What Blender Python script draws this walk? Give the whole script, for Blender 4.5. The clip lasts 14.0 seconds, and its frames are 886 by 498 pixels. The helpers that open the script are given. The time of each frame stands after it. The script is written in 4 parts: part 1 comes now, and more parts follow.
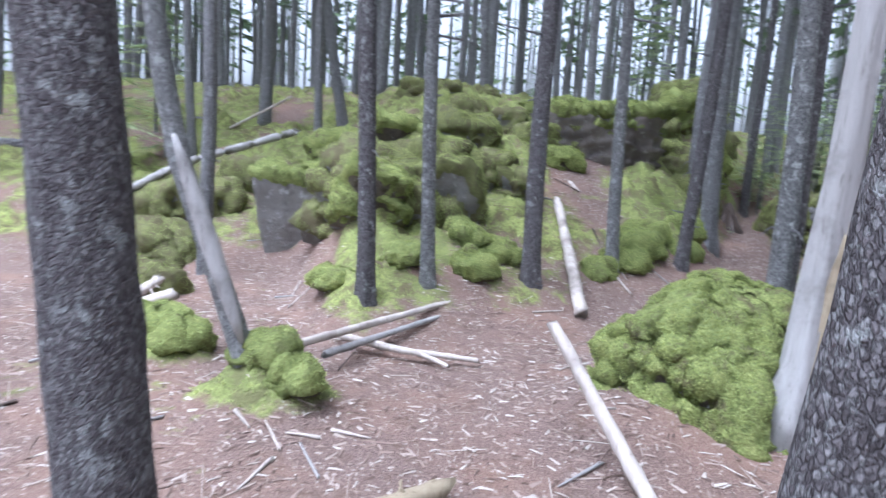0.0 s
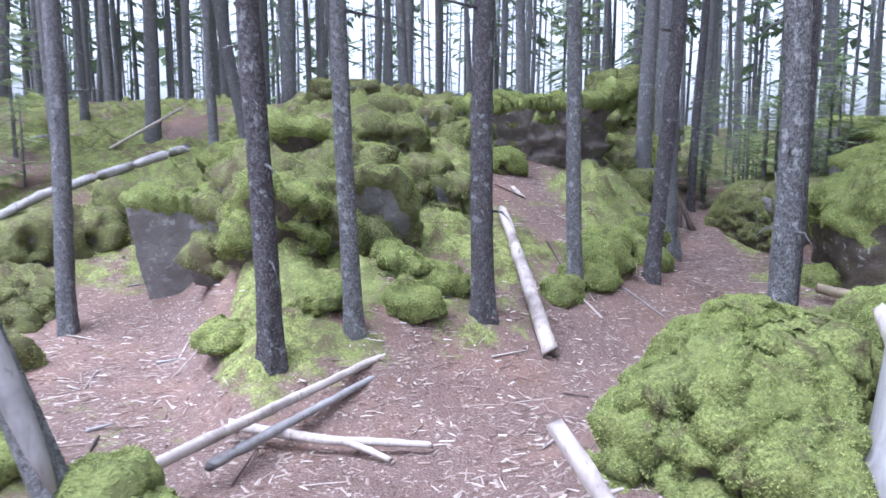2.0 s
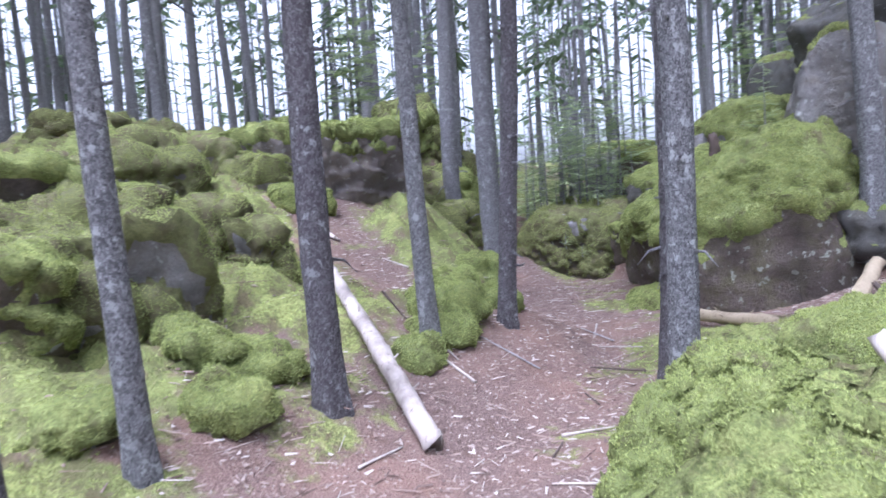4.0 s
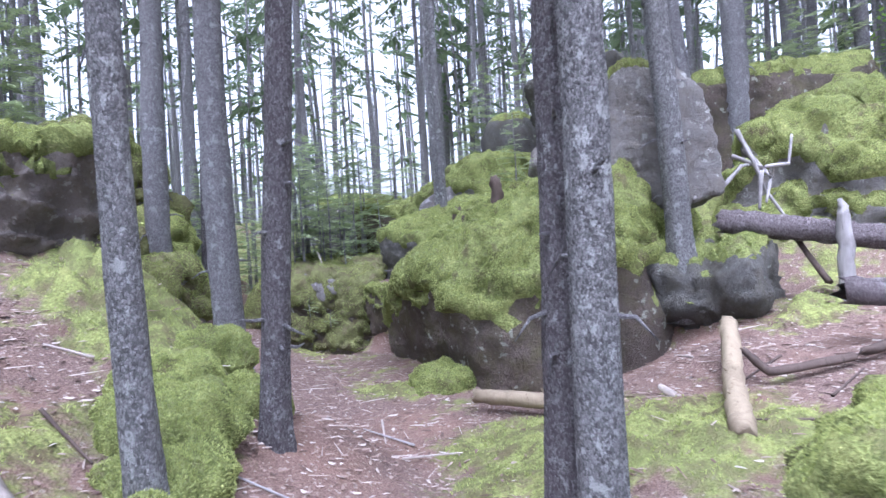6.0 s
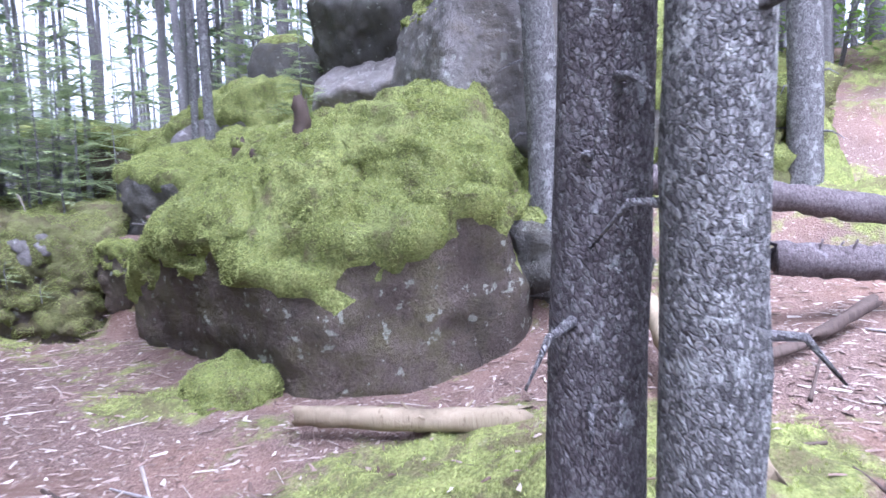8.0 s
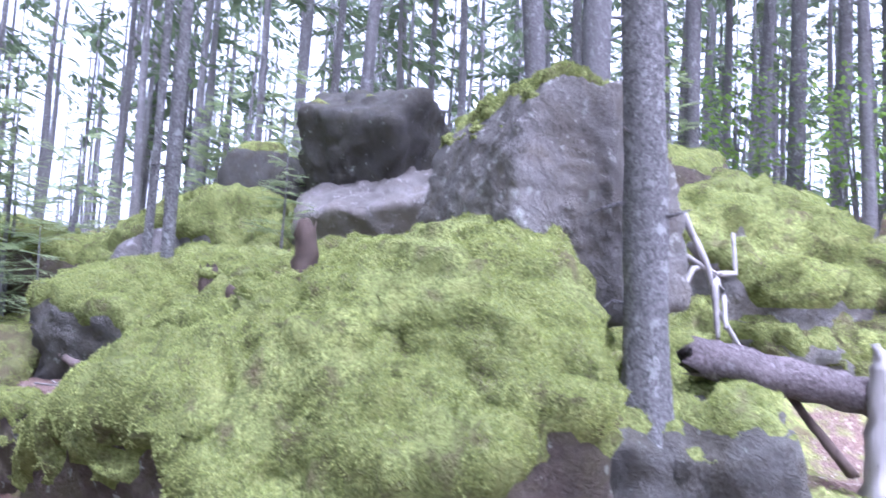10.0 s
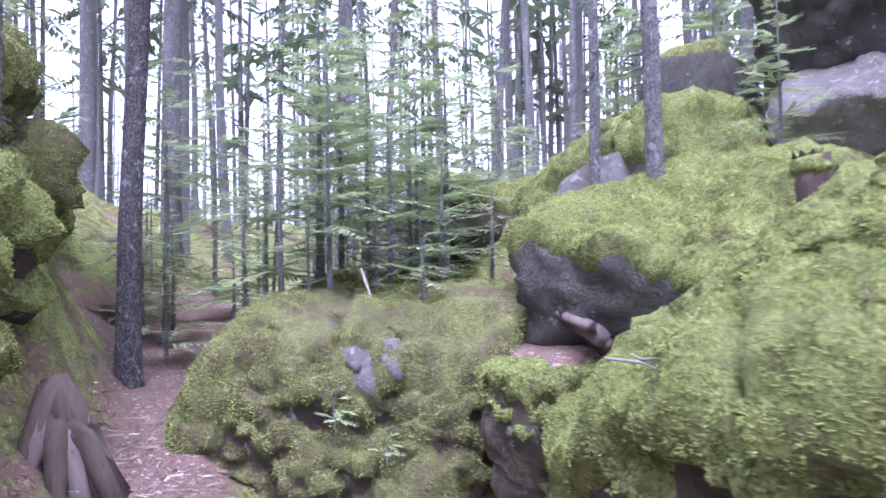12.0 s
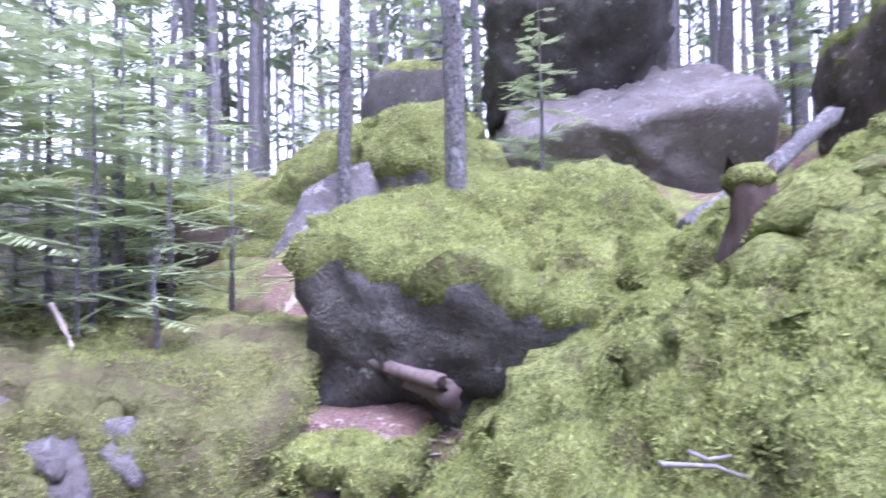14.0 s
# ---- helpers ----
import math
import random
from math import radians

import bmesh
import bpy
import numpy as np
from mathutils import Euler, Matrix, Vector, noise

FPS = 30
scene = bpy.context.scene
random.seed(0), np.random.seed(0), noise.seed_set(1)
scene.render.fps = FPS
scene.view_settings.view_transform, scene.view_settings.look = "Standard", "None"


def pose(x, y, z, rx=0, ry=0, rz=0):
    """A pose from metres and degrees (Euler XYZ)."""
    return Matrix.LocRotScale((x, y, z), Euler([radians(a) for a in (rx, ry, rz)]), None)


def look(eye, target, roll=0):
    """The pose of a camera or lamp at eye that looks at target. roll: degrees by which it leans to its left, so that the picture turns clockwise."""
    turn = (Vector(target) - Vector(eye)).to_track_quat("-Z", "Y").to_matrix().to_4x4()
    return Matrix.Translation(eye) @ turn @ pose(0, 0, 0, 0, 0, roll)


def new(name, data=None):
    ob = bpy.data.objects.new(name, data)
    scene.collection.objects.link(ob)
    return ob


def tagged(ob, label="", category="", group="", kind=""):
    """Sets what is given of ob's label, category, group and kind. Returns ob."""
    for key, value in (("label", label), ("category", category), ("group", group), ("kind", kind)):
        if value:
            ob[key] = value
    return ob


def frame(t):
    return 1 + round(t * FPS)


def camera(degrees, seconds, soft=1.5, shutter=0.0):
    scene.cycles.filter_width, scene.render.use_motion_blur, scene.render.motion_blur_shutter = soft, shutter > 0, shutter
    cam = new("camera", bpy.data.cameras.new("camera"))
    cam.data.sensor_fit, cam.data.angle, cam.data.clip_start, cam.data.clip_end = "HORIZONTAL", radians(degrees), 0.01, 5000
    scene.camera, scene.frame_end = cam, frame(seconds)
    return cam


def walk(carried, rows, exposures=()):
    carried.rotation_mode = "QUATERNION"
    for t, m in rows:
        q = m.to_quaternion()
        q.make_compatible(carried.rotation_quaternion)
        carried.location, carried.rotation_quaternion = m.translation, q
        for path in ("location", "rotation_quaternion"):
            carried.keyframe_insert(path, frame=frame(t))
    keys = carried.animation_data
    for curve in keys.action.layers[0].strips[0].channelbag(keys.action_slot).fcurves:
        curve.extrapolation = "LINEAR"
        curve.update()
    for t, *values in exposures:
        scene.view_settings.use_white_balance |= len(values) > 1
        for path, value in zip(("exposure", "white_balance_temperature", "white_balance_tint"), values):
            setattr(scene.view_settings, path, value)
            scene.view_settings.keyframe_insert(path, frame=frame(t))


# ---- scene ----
cam = camera(66.3, 14.0, soft=1.5, shutter=0.3)
PATH = [
    (0, pose(0.000, -0.000, 1.555, 82.41, -3.50, -0.00)),
    (0.5, pose(-0.040, 0.342, 1.674, 80.91, -2.74, -7.63)),
    (1, pose(-0.075, 0.605, 1.669, 82.30, -3.30, -7.28)),
    (1.5, pose(-0.006, 1.051, 1.604, 83.68, -0.36, -3.97)),
    (2, pose(0.018, 1.423, 1.568, 83.22, -0.06, -6.48)),
    (2.2, pose(0.042, 1.590, 1.542, 82.08, -0.26, -7.39)),
    (4.3, pose(-0.124, 3.317, 1.493, 87.49, 3.25, -31.41)),
    (4.5, pose(-0.018, 3.570, 1.488, 88.03, 2.13, -35.00)),
    (5, pose(0.191, 4.100, 1.404, 89.08, -1.65, -41.90)),
    (5.5, pose(0.376, 4.570, 1.384, 88.32, 0.21, -49.25)),
    (6, pose(0.673, 4.991, 1.396, 90.33, 3.62, -51.47)),
    (6.5, pose(0.991, 5.442, 1.362, 87.09, -1.72, -56.77)),
    (7, pose(1.263, 5.792, 1.369, 87.35, -2.21, -63.11)),
    (7.2, pose(1.378, 5.912, 1.372, 86.59, -0.58, -65.03)),
    (9.3, pose(2.733, 6.978, 1.470, 88.86, -0.58, -81.93)),
    (9.5, pose(2.870, 7.073, 1.524, 90.27, -1.37, -81.65)),
    (10, pose(3.044, 7.317, 1.658, 95.73, -2.93, -77.73)),
    (10.5, pose(3.322, 7.662, 1.649, 98.16, -1.57, -70.90)),
    (11, pose(3.642, 8.162, 1.628, 97.35, 1.87, -61.90)),
    (11.5, pose(3.926, 8.568, 1.560, 95.15, 1.50, -52.60)),
    (12, pose(4.094, 8.938, 1.512, 91.57, 0.92, -48.00)),
    (12.5, pose(4.208, 9.334, 1.517, 91.93, 2.86, -47.79)),
    (13, pose(4.317, 9.637, 1.527, 89.74, 0.53, -53.83)),
    (13.5, pose(4.611, 9.894, 1.524, 91.56, 1.28, -64.27)),
    (14, pose(4.629, 9.962, 1.553, 93.00, 1.04, -76.66)),
]
walk(cam, PATH, exposures=[(0, 1.57, 5130, 13), (2.2, 1.7, 5090, 20), (4.5, 1.9, 5130, 23), (7.2, 2.22, 5120, 25), (9.5, 2.55, 5000, 31), (11, 2.48, 5050, 35), (12.5, 2.62, 5080, 40), (14, 2.72, 5080, 42)])

# ---- overcast daylight ----
world = bpy.data.worlds.new("overcast_sky")
scene.world = world
world.use_nodes = True
wn, wl = world.node_tree.nodes, world.node_tree.links
sky = wn.new("ShaderNodeTexSky")
sky.sky_type, sky.sun_disc = "NISHITA", False
sky.sun_elevation, sky.sun_rotation = radians(68), radians(235)
sky.air_density, sky.dust_density, sky.ozone_density = 1.0, 6.0, 1.0
grey = wn.new("ShaderNodeHueSaturation")
grey.inputs["Saturation"].default_value = 0.12
wl.new(sky.outputs[0], grey.inputs["Color"])
wl.new(grey.outputs[0], wn["Background"].inputs["Color"])
wn["Background"].inputs["Strength"].default_value = 0.15
sun = new("sun", bpy.data.lights.new("sun", "SUN"))
sun.data.energy, sun.data.angle, sun.data.color = 1.0, radians(40), (1.0, 0.97, 0.92)
sun.matrix_world = look((0, 0, 30), (0 - 30 * math.sin(radians(235)) * 0.4, -30 * math.cos(radians(235)) * 0.4, 0))


# ---- materials ----
def material(name, rough=0.9, spec=0.3):
    m = bpy.data.materials.new(name)
    m.use_nodes = True
    b = m.node_tree.nodes["Principled BSDF"]
    b.inputs["Roughness"].default_value = rough
    b.inputs["Specular IOR Level"].default_value = spec
    return m, m.node_tree.nodes, m.node_tree.links, b


def coords(n, l, scale=(1, 1, 1), world_space=False):
    mp = n.new("ShaderNodeMapping")
    mp.inputs["Scale"].default_value = scale
    if world_space:
        g = n.new("ShaderNodeNewGeometry")
        l.new(g.outputs["Position"], mp.inputs["Vector"])
    else:
        t = n.new("ShaderNodeTexCoord")
        l.new(t.outputs["Object"], mp.inputs["Vector"])
    return mp.outputs[0]


def noise_tex(n, l, vec, scale, detail=4.0, rough=0.6, dist=0.0):
    t = n.new("ShaderNodeTexNoise")
    t.inputs["Scale"].default_value, t.inputs["Detail"].default_value = scale, detail
    t.inputs["Roughness"].default_value, t.inputs["Distortion"].default_value = rough, dist
    l.new(vec, t.inputs["Vector"])
    return t.outputs["Fac"]


def ramp(n, l, fac, stops):
    r = n.new("ShaderNodeValToRGB")
    el = r.color_ramp.elements
    while len(el) < len(stops):
        el.new(0.5)
    for e, (p, c) in zip(el, stops):
        e.position, e.color = p, (*(c if isinstance(c, tuple) else (c, c, c)), 1)
    l.new(fac, r.inputs["Fac"])
    return r.outputs["Color"]


def mix(n, l, fac, a, b, kind="MIX"):
    m = n.new("ShaderNodeMix")
    m.data_type, m.blend_type = "RGBA", kind
    for sock, v in ((m.inputs[0], fac), (m.inputs[6], a), (m.inputs[7], b)):
        if isinstance(v, (int, float)):
            sock.default_value = v
        elif isinstance(v, tuple):
            sock.default_value = (*v, 1)
        else:
            l.new(v, sock)
    return m.outputs[2]


def bump(n, l, b, height, strength=0.5, dist=0.02):
    bp = n.new("ShaderNodeBump")
    bp.inputs["Strength"].default_value, bp.inputs["Distance"].default_value = strength, dist
    l.new(height, bp.inputs["Height"])
    l.new(bp.outputs[0], b.inputs["Normal"])


def bark_material(name, dark, mid, lichen, amount):
    """Flaking plates, each of its own grey, with dark gaps between them and pale lichen spots."""
    m, n, l, b = material(name, 0.95, 0.15)
    bent = noise_tex(n, l, coords(n, l), 26, 4, 0.7)
    warp = n.new("ShaderNodeVectorMath")
    warp.operation = "MULTIPLY_ADD"
    l.new(bent, warp.inputs[0])
    warp.inputs[1].default_value = (0.035, 0.035, 0.035)
    l.new(coords(n, l, (1, 1, 0.7)), warp.inputs[2])
    plates = n.new("ShaderNodeTexVoronoi")
    plates.inputs["Scale"].default_value = 95
    l.new(warp.outputs[0], plates.inputs["Vector"])
    edge = n.new("ShaderNodeTexVoronoi")
    edge.feature = "DISTANCE_TO_EDGE"
    edge.inputs["Scale"].default_value = 95
    l.new(warp.outputs[0], edge.inputs["Vector"])
    sep = n.new("ShaderNodeSeparateColor")
    l.new(plates.outputs["Color"], sep.inputs[0])
    grain = noise_tex(n, l, coords(n, l, (1, 1, 0.5)), 90, 5, 0.7)
    big = noise_tex(n, l, coords(n, l), 2.2, 4, 0.6)
    base = ramp(n, l, sep.outputs[0], [(0.0, dark), (0.55, mid), (1.0, tuple(0.6 * a + 0.4 * c for a, c in zip(mid, lichen)))])
    base = mix(n, l, ramp(n, l, grain, [(0.3, 0.6), (0.6, 0.0)]), base, dark)
    base = mix(n, l, ramp(n, l, edge.outputs["Distance"], [(0.0, 0.55), (0.15, 0.0)]), base, tuple(0.5 * a for a in dark))
    spots = noise_tex(n, l, coords(n, l, (1, 1, 0.8)), 15, 6, 0.72)
    sp = n.new("ShaderNodeMath")
    sp.operation = "MULTIPLY"
    l.new(ramp(n, l, spots, [(0.58 - amount, 0.0), (0.63 - amount, 1.0)]), sp.inputs[0])
    l.new(ramp(n, l, big, [(0.35, 0.3), (0.6, 1.0)]), sp.inputs[1])
    base = mix(n, l, sp.outputs[0], base, lichen)
    info = n.new("ShaderNodeObjectInfo")
    base = mix(n, l, ramp(n, l, info.outputs["Random"], [(0.0, 0.0), (1.0, 0.3)]), base, mid)
    l.new(base, b.inputs["Base Color"])
    hh = mix(n, l, 0.35, mix(n, l, 0.5, ramp(n, l, edge.outputs["Distance"], [(0.0, 0.0), (0.2, 1.0)]), sep.outputs[1]), grain)
    bump(n, l, b, hh, 1.0, 0.03)
    return m


BARK = bark_material("spruce_bark", (0.065, 0.056, 0.058), (0.19, 0.172, 0.176), (0.40, 0.41, 0.40), 0.01)
BARK_PALE = bark_material("lichened_bark", (0.10, 0.096, 0.096), (0.30, 0.295, 0.29), (0.48, 0.485, 0.47), 0.03)
# Far trunks' haze is put into this paler bark; nearer stems share it.
BARK_HAZED = bark_material("haze_paled_bark", (0.15, 0.142, 0.148), (0.31, 0.30, 0.305), (0.42, 0.43, 0.42), 0.02)


def dead_wood(name, pale, tan, dark):
    m, n, l, b = material(name, 0.85, 0.2)
    v = coords(n, l, (1, 1, 0.12))
    streak = noise_tex(n, l, v, 28, 5, 0.65, 0.4)
    blot = noise_tex(n, l, coords(n, l), 3.0, 4, 0.6)
    c = mix(n, l, streak, tan, pale)
    c = mix(n, l, ramp(n, l, blot, [(0.5, 0.0), (0.72, 0.75)]), c, dark)
    c = mix(n, l, ramp(n, l, streak, [(0.25, 1.0), (0.4, 0.0)]), c, dark)
    l.new(c, b.inputs["Base Color"])
    bump(n, l, b, streak, 0.7, 0.012)
    return m


PALE_WOOD = dead_wood("weathered_wood", (0.56, 0.51, 0.46), (0.34, 0.275, 0.235), (0.10, 0.08, 0.07))
YELLOW_WOOD = dead_wood("rotting_yellow_wood", (0.36, 0.30, 0.21), (0.22, 0.17, 0.11), (0.10, 0.075, 0.05))
GREY_WOOD = dead_wood("silver_dead_wood", (0.40, 0.385, 0.375), (0.23, 0.21, 0.20), (0.08, 0.07, 0.065))
ROT_WOOD = dead_wood("rotten_brown_wood", (0.13, 0.098, 0.08), (0.068, 0.05, 0.042), (0.03, 0.022, 0.02))
PINK_BARK = dead_wood("brown_log_bark", (0.24, 0.19, 0.175), (0.13, 0.10, 0.09), (0.05, 0.04, 0.036))
FALLEN_BARK = bark_material("fallen_log_bark", (0.12, 0.098, 0.098), (0.28, 0.24, 0.24), (0.40, 0.37, 0.37), 0.0)


def moss_colour(n, l, v, brown=0.0):
    fine = noise_tex(n, l, v, 55, 4, 0.7)
    mid = noise_tex(n, l, v, 6, 5, 0.65)
    big = noise_tex(n, l, v, 1.1, 3, 0.6)
    tuft = noise_tex(n, l, v, 19, 4, 0.65, 0.4)
    c = ramp(n, l, fine, [(0.28, (0.04, 0.045, 0.018)), (0.5, (0.22, 0.26, 0.08)), (0.72, (0.46, 0.50, 0.17))])
    c = mix(n, l, ramp(n, l, tuft, [(0.32, 0.6), (0.50, 0.0)]), c, (0.055, 0.068, 0.022))
    c = mix(n, l, ramp(n, l, tuft, [(0.55, 0.0), (0.75, 0.5)]), c, (0.40, 0.44, 0.13))
    c = mix(n, l, ramp(n, l, mid, [(0.45, 0.0), (0.7, 0.5)]), c, (0.31, 0.30, 0.115))
    c = mix(n, l, ramp(n, l, mid, [(0.28 + brown, 0.85), (0.44 + brown, 0.0)]), c, (0.115, 0.085, 0.055))
    c = mix(n, l, ramp(n, l, big, [(0.35, 0.5), (0.6, 0.0)]), c, (0.15, 0.175, 0.06))
    return c, fine


def moss_material(brown=0.0, name="moss"):
    m, n, l, b = material(name, 1.0, 0.1)
    v = coords(n, l, (1, 1, 1), True)
    c, fine = moss_colour(n, l, v, brown)
    if brown > 0.1:
        c = mix(n, l, 0.45, c, (0.135, 0.12, 0.07))
    l.new(c, b.inputs["Base Color"])
    bump(n, l, b, mix(n, l, 0.6, fine, noise_tex(n, l, v, 22, 4, 0.65)), 1.0, 0.06)
    return m


def ground_material():
    m, n, l, b = material("needle_litter", 1.0, 0.1)
    v = coords(n, l, (1, 1, 1), True)
    fine = noise_tex(n, l, v, 90, 5, 0.75)
    chip = n.new("ShaderNodeTexVoronoi")
    chip.inputs["Scale"].default_value = 55
    l.new(v, chip.inputs["Vector"])
    mid = noise_tex(n, l, v, 5, 5, 0.65)
    big = noise_tex(n, l, v, 0.9, 3, 0.6)
    c = ramp(n, l, fine, [(0.28, (0.055, 0.037, 0.031)), (0.5, (0.175, 0.12, 0.10)), (0.72, (0.34, 0.265, 0.23))])
    sep = n.new("ShaderNodeSeparateColor")
    l.new(chip.outputs["Color"], sep.inputs[0])
    c = mix(n, l, ramp(n, l, sep.outputs[0], [(0.93, 0.0), (0.96, 0.6)]), c, (0.46, 0.40, 0.36))
    c = mix(n, l, ramp(n, l, mid, [(0.3, 0.65), (0.46, 0.0)]), c, (0.13, 0.085, 0.06))
    c = mix(n, l, ramp(n, l, big, [(0.45, 0.0), (0.65, 0.4)]), c, (0.28, 0.17, 0.123))
    at = n.new("ShaderNodeAttribute")
    at.attribute_name = "moss"
    mc, mf = moss_colour(n, l, v, 0.12)
    edge = n.new("ShaderNodeMath")
    edge.operation = "ADD"
    l.new(at.outputs["Fac"], edge.inputs[0])
    l.new(ramp(n, l, mid, [(0.3, 0.0), (0.7, 0.5)]), edge.inputs[1])
    c = mix(n, l, ramp(n, l, edge.outputs[0], [(0.62, 0.0), (0.85, 1.0)]), c, mc)
    l.new(c, b.inputs["Base Color"])
    bump(n, l, b, mix(n, l, 0.5, fine, chip.outputs["Distance"]), 0.9, 0.02)
    return m


def rock_material(name, light, dark, stain, lichen, patch=0.0):
    m, n, l, b = material(name, 0.9, 0.25)
    v = coords(n, l, (1, 1, 1), True)
    fine = noise_tex(n, l, v, 45, 6, 0.7)
    mid = noise_tex(n, l, v, 4.5, 5, 0.65, 0.3)
    big = noise_tex(n, l, v, 1.2, 4, 0.6)
    c = mix(n, l, fine, dark, light)
    c = mix(n, l, ramp(n, l, mid, [(0.42, 0.0), (0.62, 0.7)]), c, stain)
    c = mix(n, l, ramp(n, l, big, [(0.4, 0.6), (0.6, 0.0)]), c, dark)
    spots = noise_tex(n, l, v, 11, 4, 0.6)
    c = mix(n, l, ramp(n, l, spots, [(0.60 - patch, 0.0), (0.65 - patch, 0.75)]), c, lichen)
    crack = noise_tex(n, l, v, 7, 6, 0.75)
    c = mix(n, l, ramp(n, l, crack, [(0.30, 0.7), (0.45, 0.0)]), c, dark)
    l.new(c, b.inputs["Base Color"])
    bump(n, l, b, mix(n, l, 0.4, crack, fine), 1.0, 0.09)
    return m


ROCK = rock_material("grey_granite", (0.36, 0.345, 0.325), (0.13, 0.122, 0.114), (0.17, 0.145, 0.11), (0.40, 0.41, 0.37))
ROCK_DARK = rock_material("damp_brown_granite", (0.24, 0.19, 0.155), (0.042, 0.034, 0.028), (0.12, 0.11, 0.055), (0.33, 0.34, 0.28), -0.01)
# Grey granite darkened in colour for the shade under ledges and in crevices.
ROCK_SHADED = rock_material("shaded_grey_granite", (0.23, 0.222, 0.205), (0.055, 0.052, 0.047), (0.10, 0.09, 0.065), (0.30, 0.32, 0.28), -0.04)
ROCK_PALE = rock_material("pale_granite", (0.44, 0.415, 0.395), (0.17, 0.155, 0.143), (0.19, 0.16, 0.135), (0.40, 0.385, 0.37))
ROCK_BLUE = rock_material("lilac_grey_stone", (0.36, 0.34, 0.335), (0.17, 0.158, 0.156), (0.13, 0.115, 0.10), (0.42, 0.41, 0.40))
ROCK_LEDGE = rock_material("layered_brown_rock", (0.36, 0.325, 0.295), (0.12, 0.10, 0.088), (0.20, 0.165, 0.12), (0.36, 0.35, 0.32))
MOSS = moss_material(0.05)
MOSS_OLD = moss_material(0.13, "old_brown_moss")
LITTER = ground_material()


def leaf_material(name, dark, bright):
    m, n, l, b = material(name, 0.8, 0.2)
    info = n.new("ShaderNodeNewGeometry")
    c = mix(n, l, info.outputs["Random Per Island"], dark, bright)
    v = coords(n, l, (1, 1, 1), True)
    c = mix(n, l, ramp(n, l, noise_tex(n, l, v, 3, 3), [(0.35, 0.0), (0.65, 0.5)]), c, bright)
    l.new(c, b.inputs["Base Color"])
    t = n.new("ShaderNodeBsdfTranslucent")
    l.new(c, t.inputs["Color"])
    ms = n.new("ShaderNodeMixShader")
    ms.inputs[0].default_value = 0.35
    l.new(b.outputs[0], ms.inputs[1])
    l.new(t.outputs[0], ms.inputs[2])
    l.new(ms.outputs[0], n["Material Output"].inputs["Surface"])
    return m


NEEDLES = leaf_material("spruce_needles", (0.085, 0.12, 0.075), (0.17, 0.22, 0.125))
YOUNG = leaf_material("young_spruce_needles", (0.25, 0.32, 0.17), (0.45, 0.52, 0.29))
BROADLEAF = leaf_material("fresh_green_leaves", (0.13, 0.24, 0.05), (0.32, 0.48, 0.12))
MOSS_BLADES = leaf_material("moss_fronds", (0.21, 0.25, 0.08), (0.50, 0.55, 0.20))
BARK_CHIP = dead_wood("pale_bark_chips", (0.62, 0.55, 0.49), (0.40, 0.30, 0.24), (0.2, 0.13, 0.1))


# ---- mesh helpers ----
def mesh_object(name, verts, faces, mat, smooth=True):
    me = bpy.data.meshes.new(name)
    me.from_pydata([tuple(v) for v in verts], [], faces)
    me.materials.append(mat)
    if smooth:
        me.polygons.foreach_set("use_smooth", [True] * len(me.polygons))
    me.update()
    return new(name, me)


def part(name, verts, faces, mat, parent, label="", smooth=True):
    ob = mesh_object(name, verts, faces, mat, smooth)
    ob.parent = parent
    if label:
        tagged(ob, label)
    return ob


def sm(a, b, x):
    t = min(1.0, max(0.0, (x - a) / (b - a)))
    return t * t * (3 - 2 * t)


def fbm(p, octaves=4):
    s, a = 0.0, 0.5
    q = Vector(p)
    for _ in range(octaves):
        s += a * noise.noise(q)
        q = q * 2.03 + Vector((1.7, 9.2, 3.1))
        a *= 0.5
    return s


# ---- the ground: a path between a mossy bank and a boulder slope ----
def bell(x, y, cx, cy, rx, ry, turn=0.0):
    dx, dy = x - cx, y - cy
    c, s = math.cos(radians(turn)), math.sin(radians(turn))
    u, v = (c * dx + s * dy) / rx, (-s * dx + c * dy) / ry
    return math.exp(-(u * u + v * v))


def toe(x):
    """Where the bank's foot runs."""
    y = 6.05 + 0.5 * x
    y = y + (8.6 - y) * sm(-0.6, -2.0, x) if x < -0.6 else y
    return y + 3.2 * sm(3.2, 6.0, x) + 5.0 * sm(6.0, 12.0, x)


def lift(x, stops):
    """A smooth line through a few (place, height) pairs."""
    for (a, p), (b, q) in zip(stops, stops[1:]):
        if x <= b:
            return p + (q - p) * sm(a, b, x)
    return stops[-1][1]


def trail(x, y):
    """1 on the trodden line, falling to 0 beside it."""
    line = [(-0.2, -3.0), (0.0, 3.0), (1.3, 6.0), (3.4, 8.2), (4.6, 10.0), (5.2, 11.4), (5.65, 12.3), (6.6, 13.9), (8.2, 16.2)]
    if not (-1.5 < x < 10.0 and y < 19.0):
        return 0.0
    best = 9.0
    for (a, b), (c, d) in zip(line, line[1:]):
        t = min(1.0, max(0.0, ((x - a) * (c - a) + (y - b) * (d - b)) / ((c - a) ** 2 + (d - b) ** 2)))
        best = min(best, math.hypot(x - a - t * (c - a), y - b - t * (d - b)))
    return math.exp(-(best / 0.46) ** 2)


